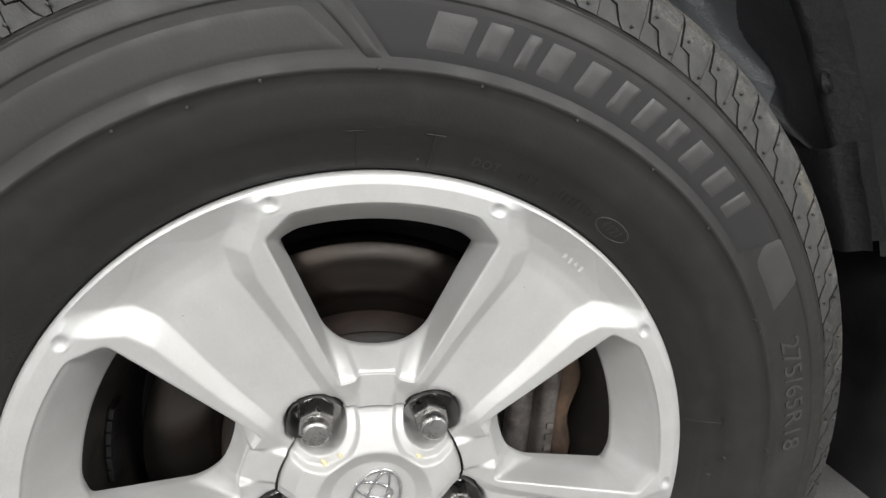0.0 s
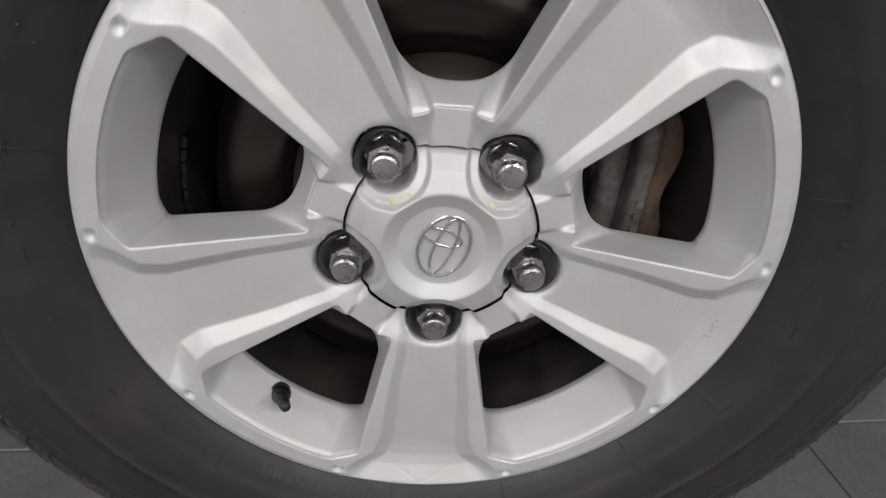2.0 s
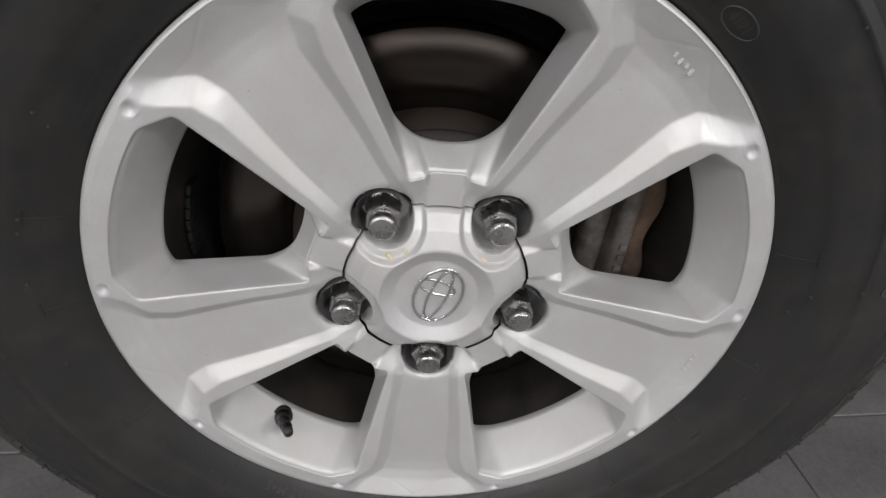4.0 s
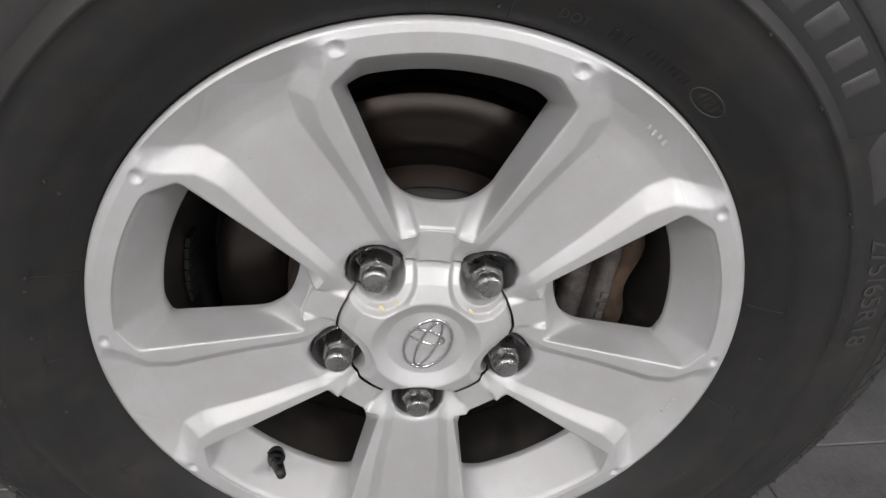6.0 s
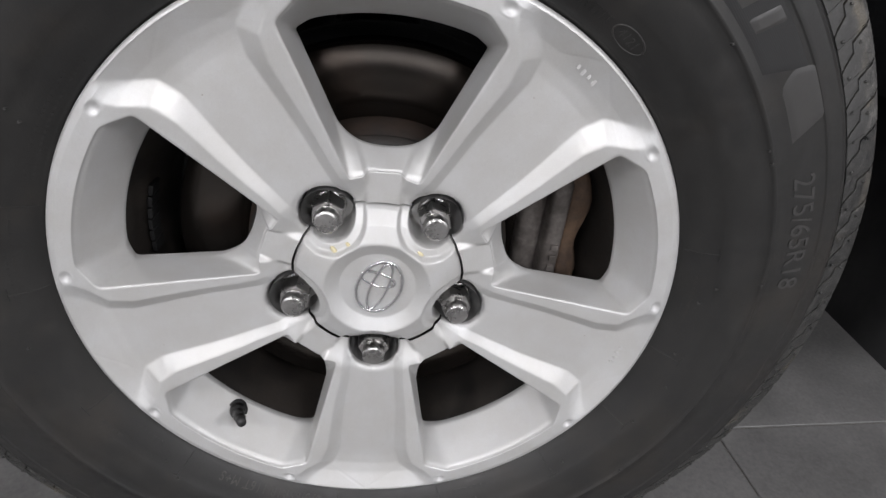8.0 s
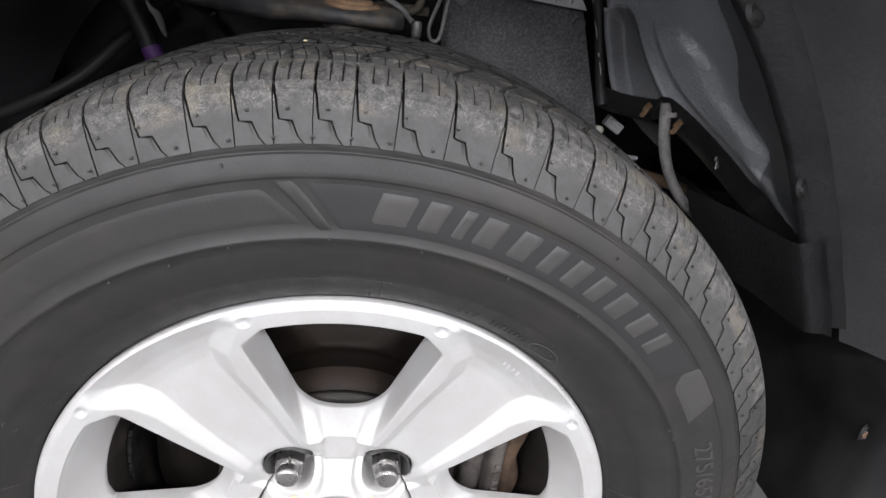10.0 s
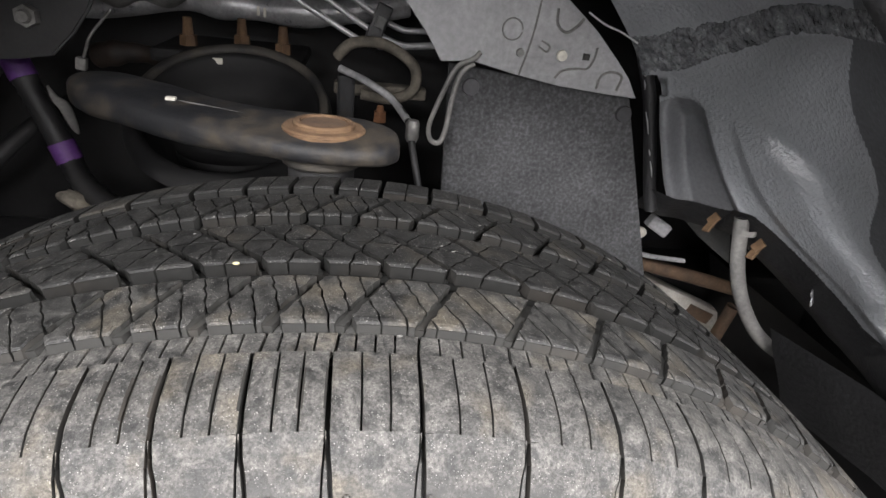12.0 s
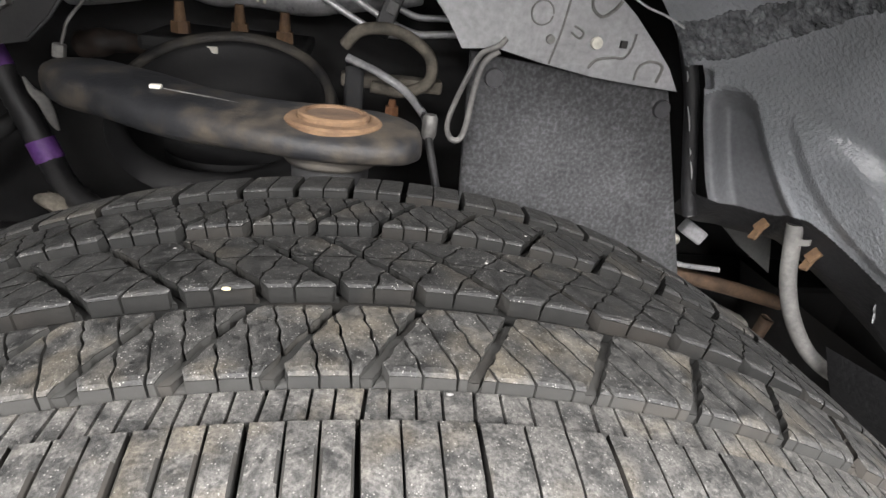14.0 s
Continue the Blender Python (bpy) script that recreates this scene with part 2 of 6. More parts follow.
M_LETTER = rubber("satin_letter_rubber", (0.042, 0.0412, 0.0404), (0.060, 0.0568, 0.0526), 0.4, rough=0.46)
M_HATCH = hatched("hatched_rubber")
M_HATCH2 = rubber("smooth_panel_rubber", (0.021, 0.0205, 0.02), (0.038, 0.035, 0.031), 0.4, rough=0.5)
M_SEATIRON = metal_mat("shaded_seat_metal", (0.34, 0.335, 0.33), 0.44, 0.75)
M_NUT = metal_mat("zinc_nut", (0.56, 0.55, 0.54), 0.27)
M_CHROME = metal_mat("chrome", (0.78, 0.78, 0.79), 0.09, wear=0.06)
M_SEAM = mottled("dark_seam", (0.01, 0.01, 0.01), (0.03, 0.028, 0.026), 60)
# lighter than the sidewall: the writing's lit edges, put into its colour
M_LITMARK = rubber("lit_marking_rubber", (0.030, 0.0295, 0.029), (0.062, 0.058, 0.052), 0.6, speck=0.15, rough=0.6, brown=0.1)
M_VALVE = rubber("valve_rubber", (0.016, 0.016, 0.016), (0.04, 0.038, 0.036), 0.3, rough=0.4)
M_DISC = brushed_disc("brake_disc_iron")
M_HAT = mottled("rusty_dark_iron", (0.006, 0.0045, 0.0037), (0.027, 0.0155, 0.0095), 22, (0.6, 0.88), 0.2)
M_CALIPER = mottled("cast_caliper", (0.055, 0.047, 0.042), (0.15, 0.135, 0.125), 30, (0.5, 0.7), 0.3, fine=220, fine_strength=0.5)
M_RUST = mottled("orange_rust", (0.11, 0.045, 0.018), (0.25, 0.115, 0.05), 40, (0.75, 0.95), 0.0, fine=260, fine_strength=0.5)
M_CAP = mottled("tan_rust", (0.062, 0.031, 0.014), (0.130, 0.078, 0.040), 60, (0.7, 0.95), fine=300, fine_strength=0.6)
M_RUSTDULL = mottled("dull_rust", (0.05, 0.032, 0.022), (0.12, 0.075, 0.045), 30, (0.7, 0.9), 0.1, fine=260, fine_strength=0.5)
M_LINER = mottled("black_liner_plastic", (0.006, 0.006, 0.0066), (0.016, 0.016, 0.0172), 9, (0.38, 0.6), fine=160, fine_strength=0.35, dist=0.003)
M_COATED = mottled("sprayed_underseal", (0.195, 0.204, 0.217), (0.265, 0.276, 0.292), 8, (0.28, 0.38), fine=700, fine_strength=0.7, dist=0.0028, shade_by=0.05,
                   lumps=0.8, lump_scale=330, coat=1.0, spec=0.7)
coated = M_COATED.node_tree
coated.nodes["Principled BSDF"].inputs["Coat Roughness"].default_value = 0.24
coated.links.new(next(n for n in coated.nodes if n.type == "BUMP").outputs[0], coated.nodes["Principled BSDF"].inputs["Coat Normal"])
M_RECESS = mottled("smooth_grey_plastic", (0.115, 0.118, 0.125), (0.14, 0.144, 0.151), 7, (0.42, 0.5), fine=260, fine_strength=0.05)
M_SEALER = mottled("dark_lumpy_sealer", (0.075, 0.078, 0.082), (0.24, 0.25, 0.262), 70, (0.14, 0.3), fine=380, fine_strength=0.9, dist=0.004, lumps=0.7, lump_scale=210, low=0.4, high=0.72)
M_STEELPALE = mottled("pale_steel_pipe", (0.30, 0.30, 0.305), (0.50, 0.50, 0.505), 40, (0.25, 0.45), 0.4, fine=300, fine_strength=0.1)
M_RIMDUST = mottled("thinly_dusted_black", (0.013, 0.013, 0.014), (0.058, 0.051, 0.041), 30, (0.6, 0.85), fine=260, fine_strength=0.4)
M_BEAM = mottled("dusty_frame_paint", (0.24, 0.225, 0.20), (0.40, 0.38, 0.34), 18, (0.6, 0.8), fine=260, fine_strength=0.3)
M_DUSTTAN = mottled("tan_road_dust", (0.040, 0.035, 0.028), (0.14, 0.124, 0.099), 45, (0.75, 0.95), fine=260, fine_strength=0.5)
M_FLARE = mottled("dark_grey_plastic", (0.055, 0.055, 0.054), (0.088, 0.088, 0.086), 6, (0.45, 0.6), fine=300, fine_strength=0.12)
M_ARCH = mottled("black_arch_plastic", (0.032, 0.032, 0.033), (0.056, 0.056, 0.057), 6, (0.45, 0.6), fine=300, fine_strength=0.12)
M_WINGSHADE = mottled("shaded_wing_grey", (0.048, 0.050, 0.054), (0.085, 0.088, 0.093), 8, (0.35, 0.5), fine=300, fine_strength=0.3, dist=0.002)
M_SIDELINER = mottled("charcoal_liner_plastic", (0.023, 0.023, 0.026), (0.058, 0.058, 0.062), 9, (0.45, 0.7), fine=160, fine_strength=0.3, dist=0.003)
M_PRIMER = mottled("grey_primer_steel", (0.20, 0.20, 0.205), (0.32, 0.32, 0.327), 12, (0.4, 0.6), 0.1, fine=200, fine_strength=0.1)
M_FELT = felt_mat()
M_ARM = mottled("dusty_black_arm", (0.007, 0.0074, 0.0088), (0.060, 0.047, 0.031), 26, (0.5, 0.8), 0.05, fine=260, fine_strength=0.4, low=0.48, high=0.74)
M_BLACK = mottled("black_chassis_paint", (0.0045, 0.0045, 0.005), (0.013, 0.0128, 0.0128), 12, (0.5, 0.75), fine=120, fine_strength=0.2, spec=0.3)
M_HOSE = mottled("grey_rubber_hose", (0.10, 0.098, 0.094), (0.19, 0.185, 0.175), 30, (0.6, 0.8), fine=300, fine_strength=0.2)
M_BLACKHOSE = mottled("black_rubber_hose", (0.008, 0.008, 0.009), (0.022, 0.0215, 0.0215), 40, (0.45, 0.7), fine=300, fine_strength=0.2)
M_PURPLE = mottled("purple_tape", (0.07, 0.02, 0.13), (0.12, 0.045, 0.19), 60, (0.5, 0.7))
M_ALU = mottled("dull_cast_aluminium", (0.07, 0.068, 0.064), (0.24, 0.235, 0.225), 25, (0.4, 0.65), 0.5, fine=180, fine_strength=0.5)
M_PALE = mottled("pale_dirt", (0.38, 0.36, 0.31), (0.62, 0.60, 0.53), 60, (0.6, 0.8))
M_CREAM = mottled("cream_residue", (0.55, 0.48, 0.28), (0.68, 0.61, 0.40), 120, (0.5, 0.7))
M_TILE = tile_mat()
M_GROUT = mottled("grout", (0.10, 0.095, 0.085), (0.19, 0.18, 0.16), 40, (0.8, 0.95), fine=400, fine_strength=0.4)
M_WALL = mottled("pale_wall_paint", (0.27, 0.27, 0.27), (0.33, 0.33, 0.33), 3, (0.6, 0.75), fine=200, fine_strength=0.1)
M_CEIL = mottled("white_ceiling_paint", (0.72, 0.72, 0.71), (0.78, 0.78, 0.77), 3, (0.7, 0.8), fine=200, fine_strength=0.1)
M_PANEL = glow("lamp_diffuser", (1.0, 0.975, 0.985), 6.0)
M_BODY = mottled("dark_grey_car_paint", (0.03, 0.031, 0.033), (0.036, 0.037, 0.04), 4, (0.25, 0.3), 0.4, fine=1500, fine_strength=0.02, coat=1.0)

# ---- mesh helpers ----


def mesh_of(name, verts, faces, mat, smooth=True):
    me = bpy.data.meshes.new(name)
    me.from_pydata([tuple(v) for v in verts], [], [tuple(f) for f in faces])
    me.materials.append(mat)
    me.update()
    me.polygons.foreach_set("use_smooth", [smooth] * len(me.polygons))
    return me


def link(name, me, parent=None, label="", m=None):
    ob = new(name, me)
    if parent:
        ob.parent = parent
    if m is not None:
        ob.matrix_basis = m
    if label:
        tagged(ob, label)
    return ob


def part(name, bm, mat, parent, label="", smooth=False, m=None):
    """Links a bmesh as one mesh object under a thing or a part."""
    me = bpy.data.meshes.new(name)
    bmesh.ops.recalc_face_normals(bm, faces=bm.faces[:])
    bm.to_mesh(me)
    bm.free()
    me.materials.append(mat)
    me.polygons.foreach_set("use_smooth", [smooth] * len(me.polygons))
    return link(name, me, parent, label, m)


def thing(name, at, label, category, group="", kind="", m=None):
    ob = new(name)
    ob.matrix_basis = m if m is not None else pose(*at)
    ob.empty_display_size = 0.05
    return tagged(ob, label, category, group, kind)


def grid_faces(n, m, wrap=False, flip=False, base=0):
    """Quads of n rows by m columns of vertices; wrap closes the rows round."""
    out = []
    for i in range(n - 1):
        for j in range(m if wrap else m - 1):
            k = (j + 1) % m
            q = (base + i * m + j, base + i * m + k, base + (i + 1) * m + k, base + (i + 1) * m + j)
            out.append(q[::-1] if flip else q)
    return out


def lathe(name, profile, mat, parent=None, label="", segs=240, smooth=True, a0=0.0, a1=360.0):
    """Turns (radius, depth) pairs round the axle; angles run clockwise from the top."""
    full = a1 - a0 >= 359.9
    m = segs if full else segs + 1
    ang = np.radians(np.linspace(a0, a1, m, endpoint=not full))
    verts = [(r * math.sin(a), y, r * math.cos(a)) for r, y in profile for a in ang]
    return link(name, mesh_of(name, verts, grid_faces(len(profile), m, full), mat, smooth), parent, label)


def tube_mesh(name, points, radius, mat, segs=12, closed=False, flat=1.0):
    """A round bar along a smooth line through the points."""
    pts = [Vector(p) for p in points]
    n = len(pts)
    dense = []
    steps = 8
    last = n if closed else n - 1
    for i in range(last):
        p0, p1 = pts[(i - 1) % n] if closed or i > 0 else pts[0], pts[i]
        p2, p3 = pts[(i + 1) % n], pts[(i + 2) % n] if closed or i + 2 < n else pts[-1]
        for k in range(steps):
            t = k / steps
            dense.append(0.5 * (2 * p1 + (p2 - p0) * t + (2 * p0 - 5 * p1 + 4 * p2 - p3) * t * t + (3 * p1 - p0 - 3 * p2 + p3) * t ** 3))
    if not closed:
        dense.append(pts[-1])
    verts, side = [], None
    count = len(dense)
    for i, p in enumerate(dense):
        nxt = dense[(i + 1) % count] if closed or i + 1 < count else p
        prv = dense[i - 1] if closed or i > 0 else p
        d = (nxt - prv).normalized()
        if side is None:
            side = d.orthogonal().normalized()
        side = (side - d * side.dot(d)).normalized()
        up = d.cross(side)
        rad = radius(i / (count - 1)) if callable(radius) else radius
        for k in range(segs):
            a = 2 * math.pi * k / segs
            verts.append(p + side * math.cos(a) * rad + up * math.sin(a) * rad * flat)
    rows = count
    faces = grid_faces(rows, segs, True)
    if closed:
        faces += [((rows - 1) * segs + k, (rows - 1) * segs + (k + 1) % segs, (k + 1) % segs, k) for k in range(segs)]
    else:
        faces += [tuple(range(segs)), tuple((rows - 1) * segs + k for k in range(segs))[::-1]]
    return mesh_of(name, verts, faces, mat)


def tube(name, points, radius, mat, parent=None, label="", segs=12, closed=False, flat=1.0):
    return link(name, tube_mesh(name, points, radius, mat, segs, closed, flat), parent, label)


def box_bm(cx, cy, cz, sx, sy, sz, bevel=0.0, m=None, segs=2):
    bm = bmesh.new()
    mm = Matrix.Translation((cx, cy, cz)) @ Matrix.Diagonal((sx, sy, sz, 1))
    bmesh.ops.create_cube(bm, size=1.0, matrix=(m @ mm) if m is not None else mm)
    if bevel:
        bmesh.ops.bevel(bm, geom=bm.edges[:], offset=bevel, segments=segs, affect="EDGES", profile=0.6)
    return bm


def plate_bm(outline, thick, m=None, bevel=0.0, holes=()):
    """A flat plate: the outline in its own x, z plane, thick along y."""
    bm = bmesh.new()
    front = [bm.verts.new((x, 0, z)) for x, z in outline]
    f = bm.faces.new(front)
    ext = bmesh.ops.extrude_face_region(bm, geom=[f])
    bmesh.ops.translate(bm, verts=[v for v in ext["geom"] if isinstance(v, bmesh.types.BMVert)], vec=(0, thick, 0))
    if bevel:
        bmesh.ops.bevel(bm, geom=[e for e in bm.edges if abs(e.verts[0].co.y - e.verts[1].co.y) < 1e-6], offset=bevel, segments=2, affect="EDGES")
    if m is not None:
        bmesh.ops.transform(bm, matrix=m, verts=bm.verts[:])
    return bm


def sstep(x):
    x = np.clip(x, 0, 1)
    return x * x * (3 - 2 * x)


def nut_bm(x, y, z, hex_r, hex_h, stud_r, stud_h, flat=False):
    """A hexagon nut with a stud through it, upright or, where flat is set, facing out."""
    bm = bmesh.new()
    turn = Matrix.Rotation(radians(90), 4, "X") if flat else Matrix.Identity(4)
    at = Matrix.Translation((x, y, z))
    bmesh.ops.create_cone(bm, cap_ends=True, segments=6, radius1=hex_r, radius2=hex_r * 0.93, depth=hex_h, matrix=at @ turn @ Matrix.Translation((0, 0, hex_h / 2)))
    bmesh.ops.create_cone(bm, cap_ends=True, segments=12, radius1=stud_r, radius2=stud_r * 0.75, depth=stud_h, matrix=at @ turn @ Matrix.Translation((0, 0, hex_h + stud_h / 2)))
    return bm

# ---- floor and room ----
ROOM_X0, ROOM_X1, ROOM_Y0, ROOM_Y1, ROOM_H = -5.2, 6.0, -12.4, 3.4, 3.0


def slab(name, x0, x1, y0, y1, z0, z1, mat, label, category):
    ob = part(name, box_bm((x0 + x1) / 2, (y0 + y1) / 2, (z0 + z1) / 2, x1 - x0, y1 - y0, z1 - z0), mat, None)
    return tagged(ob, label, category, kind="structure")


floor = slab("floor", ROOM_X0 - 0.2, ROOM_X1 + 0.2, ROOM_Y0 - 0.2, ROOM_Y1 + 0.2, -0.15, -0.0035, M_GROUT, "grey tiled workshop floor with narrow grout joints", "floor")
slab("ceiling", ROOM_X0 - 0.2, ROOM_X1 + 0.2, ROOM_Y0 - 0.2, ROOM_Y1 + 0.2, ROOM_H, ROOM_H + 0.15, M_CEIL, "plain white painted ceiling", "ceiling")
slab("wall_south", ROOM_X0, ROOM_X1, ROOM_Y0 - 0.2, ROOM_Y0, -0.0035, ROOM_H, M_WALL, "plain pale painted wall", "wall")
slab("wall_north", ROOM_X0, ROOM_X1, ROOM_Y1, ROOM_Y1 + 0.2, -0.0035, ROOM_H, M_WALL, "plain pale painted wall", "wall")
slab("wall_west", ROOM_X0 - 0.2, ROOM_X0, ROOM_Y0, ROOM_Y1, -0.0035, ROOM_H, M_WALL, "plain pale painted wall", "wall")
slab("wall_east", ROOM_X1, ROOM_X1 + 0.2, ROOM_Y0, ROOM_Y1, -0.0035, ROOM_H, M_WALL, "plain pale painted wall", "wall")

for px, py in PANELS:
    fix = thing("ceiling_light", (px, py, 2.95), "white rectangular ceiling light panel, assumed out of view", "ceiling light", "ceiling lights")
    part("frame", box_bm(0, 0, 0.03, 1.26, 0.66, 0.04, 0.004), M_CEIL, fix)
    part("diffuser", box_bm(0, 0, 0.004, 1.2, 0.6, 0.008), M_PANEL, fix)

# ---- alloy wheel ----
SPOKE_ANGLES = (180, 108, 36, -36, -108)
wheel = thing("alloy_wheel", (0, 0, ZC), "silver five-spoke alloy wheel with black tyre around it", "wheel")
HALF = radians(36)
RIM_R, SEAM_R, PK_R, PK = 0.2455, 0.0726, 0.0738, 0.0222


def along(points, n):
    """n points evenly spaced along a polyline, ends included."""
    p = np.array(points, float)
    d = np.r_[0, np.cumsum(np.hypot(*np.diff(p, axis=0).T))]
    t = np.linspace(0, d[-1], n)
    return np.c_[np.interp(t, d, p[:, 0]), np.interp(t, d, p[:, 1])]


def arc(r, a0, a1, n=24):
    a = np.radians(np.linspace(a0, a1, n))
    return np.c_[r * np.cos(a), r * np.sin(a)]


def eased(p, width):
    """Rounds the corners of a sampled line; the first and last point mirror about the axis."""
    q = np.r_[[(u, -v) for u, v in p[width:0:-1]], p, [(u, -v) for u, v in p[-2:-width - 2:-1]]]
    k = np.hanning(2 * width + 3)[1:-1]
    k /= k.sum()
    out = np.c_[np.convolve(q[:, 0], k, "valid"), np.convolve(q[:, 1], k, "valid")]
    out[0, 1] = out[-1, 1] = 0
    return out


NA, NB, NC, ND = 60, 26, 130, 40


def window_line(rtop, psi, corner, low, bottom, width):
    a = along(arc(rtop, 0, psi), NA)
    b = along([a[-1], corner], NB)
    c = along([corner, low], NC)
    d = along([low, *bottom], ND)
    return eased(np.r_[a, b[1:], c[1:], d[1:]], width)


CREST = window_line(0.229, 15.0, (0.203, 0.0755), (0.0925, 0.0265), [(0.0965, 0.0150), (0.0985, 0.0125), (0.0985, 0.0)], 7)
HOLE = window_line(0.2082, 16.2, (0.1920, 0.0695), (0.1300, 0.0402), [(0.1190, 0.0312), (0.1118, 0.0195), (0.1098, 0.0)], 12)
OUTER = np.r_[along(arc(RIM_R, 0, 36), NA + NB - 1), along([(RIM_R * math.cos(HALF), RIM_R * math.sin(HALF)), (SEAM_R * math.cos(HALF), SEAM_R * math.sin(HALF))], NC)[1:],
              along(arc(SEAM_R, 36, 0), ND)[1:]]


def line_dist(u, v, pts):
    best = np.full(u.shape, 9.0)
    for (ax, ay), (bx, by) in zip(pts[:-1], pts[1:]):
        dx, dy = bx - ax, by - ay
        t = np.clip(((u - ax) * dx + (v - ay) * dy) / (dx * dx + dy * dy), 0, 1)
        best = np.minimum(best, np.hypot(u - ax - t * dx, v - ay - t * dy))
    return best


LOW_EDGE = [(0.06, 0.0175), (0.106, 0.0205), (0.146, 0.0250), (0.2145, 0.0270), (0.2330, 0.0560), (0.2440, 0.0600), (0.262, 0.0660)]
TOP_EDGE = [(0.06, 0.0265), (0.106, 0.0285), (0.137, 0.0335), (0.2035, 0.0400), (0.2215, 0.0665), (0.2380, 0.0700), (0.262, 0.0755)]


def rounded(pts, times=2):
    """Cuts the corners of a polyline, ends kept."""
    for _ in range(times):
        out = [pts[0]]
        for (ax, ay), (bx, by) in zip(pts[:-1], pts[1:]):
            out += [(0.8 * ax + 0.2 * bx, 0.8 * ay + 0.2 * by), (0.2 * ax + 0.8 * bx, 0.2 * ay + 0.8 * by)]
        pts = out + [pts[-1]]
    return pts


LOW_EDGE, TOP_EDGE = rounded(LOW_EDGE, 1), rounded(TOP_EDGE, 1)


def face_depth(wu, wv):
    """Depth of the wheel's front, from a point given along and across the window's axis."""
    r, psi = np.hypot(wu, wv), np.arctan2(wv, wu)
    phi = HALF - psi
    us, vs = r * np.cos(phi), r * np.sin(phi)
    crest = np.interp(r, [0.07, 0.095, 0.145, 0.2, 0.216, 0.230, 0.241, 0.2455], [0.0200, 0.0172, 0.0112, 0.0046, 0.0026, 0.0004, 0.0, 0.0012])
    base = np.interp(r, [0.07, 0.1, 0.12, 0.2100, 0.2200, 0.2300, 0.2380, 0.2440, 0.2455], [0.0225, 0.0205, 0.0198, 0.0156, 0.0140, 0.0104, 0.0060, 0.0026, 0.0020])
    lo, hi = line_dist(us, vs, LOW_EDGE), line_dist(us, vs, TOP_EDGE)
    below = vs < np.interp(us, *np.array(LOW_EDGE).T)
    above = vs > np.interp(us, *np.array(TOP_EDGE).T)
    w = np.where(below, 0, np.where(above, 1, lo / (lo + hi + 1e-9)))
    w = 0.9 * w + 0.1 * sstep(w)
    y = base + (crest - base) * w
    h = sstep((0.1000 - r) / 0.027)
    y = y + (0.0275 - y) * h
    pad = sstep((0.0160 - np.abs(wv)) / 0.004) * sstep((0.1020 - wu) / 0.0035)
    y = y + (0.0228 - y) * pad
    d = np.hypot(us - PK_R, vs)
    y = y + 0.0010 * sstep((0.0275 - d) / 0.0035)
    y = y + (0.052 - y) * sstep((PK - d) / 0.0018)
    dm = np.hypot(us - 0.2375 * math.cos(radians(18.4)), vs - 0.2375 * math.sin(radians(18.4)))
    y = y + 0.0026 * np.clip(1 - (dm / 0.0046) ** 2, 0, 1) - 0.0005 * np.exp(-((dm - 0.0052) / 0.0008) ** 2)
    return y


def spoke_mesh():
    cols = np.r_[0, 0.012, 0.03, np.linspace(0.05, 1, 76)]
    n = len(CREST)
    P = CREST[:, None, :] * (1 - cols[None, :, None]) + OUTER[:, None, :] * cols[None, :, None]
    Y = face_depth(P[..., 0], P[..., 1])
    for _ in range(2):
        soft = Y.copy()
        soft[:, 1:-1] = 0.25 * Y[:, :-2] + 0.5 * Y[:, 1:-1] + 0.25 * Y[:, 2:]
        soft[1:-1, 1:-1] = 0.25 * soft[:-2, 1:-1] + 0.5 * soft[1:-1, 1:-1] + 0.25 * soft[2:, 1:-1]
        soft[:, -1] = Y[:, -1]
        Y = soft
    Y[:, 0] += 0.0009
    Y[:, 1] += 0.0003
    rows = [0.02, 0.06, 0.15, 0.3, 0.5, 0.7, 0.85, 0.94, 1.0]
    walls, wy = [], []
    deep = 0.0450
    for t in rows:
        walls.append(CREST * (1 - t) + HOLE * t)
        wy.append(Y[:, 0] * (1 - t) + deep * t + 0.001 * (t == 0.02))
    back = HOLE + (CREST - HOLE) * 0.10
    walls.append(back)
    wy.append(np.full(n, deep + 0.006))
    W, WY = np.stack(walls[::-1], 1), np.stack(wy[::-1], 1)
    P, Y = np.concatenate([W, P], 1), np.concatenate([WY, Y], 1)
    m = P.shape[1]
    verts, faces = [], []
    for sign in (1, -1):
        r, psi = np.hypot(P[..., 0], P[..., 1]), np.arctan2(P[..., 1], P[..., 0])
        phi = sign * (HALF - psi)
        base = len(verts)
        verts += list(zip((r * np.sin(phi)).ravel(), Y.ravel(), (r * np.cos(phi)).ravel()))
        faces += grid_faces(n, m, flip=sign < 0, base=base)
    me = mesh_of("spoke", verts, faces, M_SILVER)
    bm = bmesh.new()
    bm.from_mesh(me)
    bmesh.ops.remove_doubles(bm, verts=bm.verts[:], dist=2e-5)
    bmesh.ops.recalc_face_normals(bm, faces=bm.faces[:])
    bm.to_mesh(me)
    bm.free()
    me.polygons.foreach_set("use_smooth", [True] * len(me.polygons))
    return me


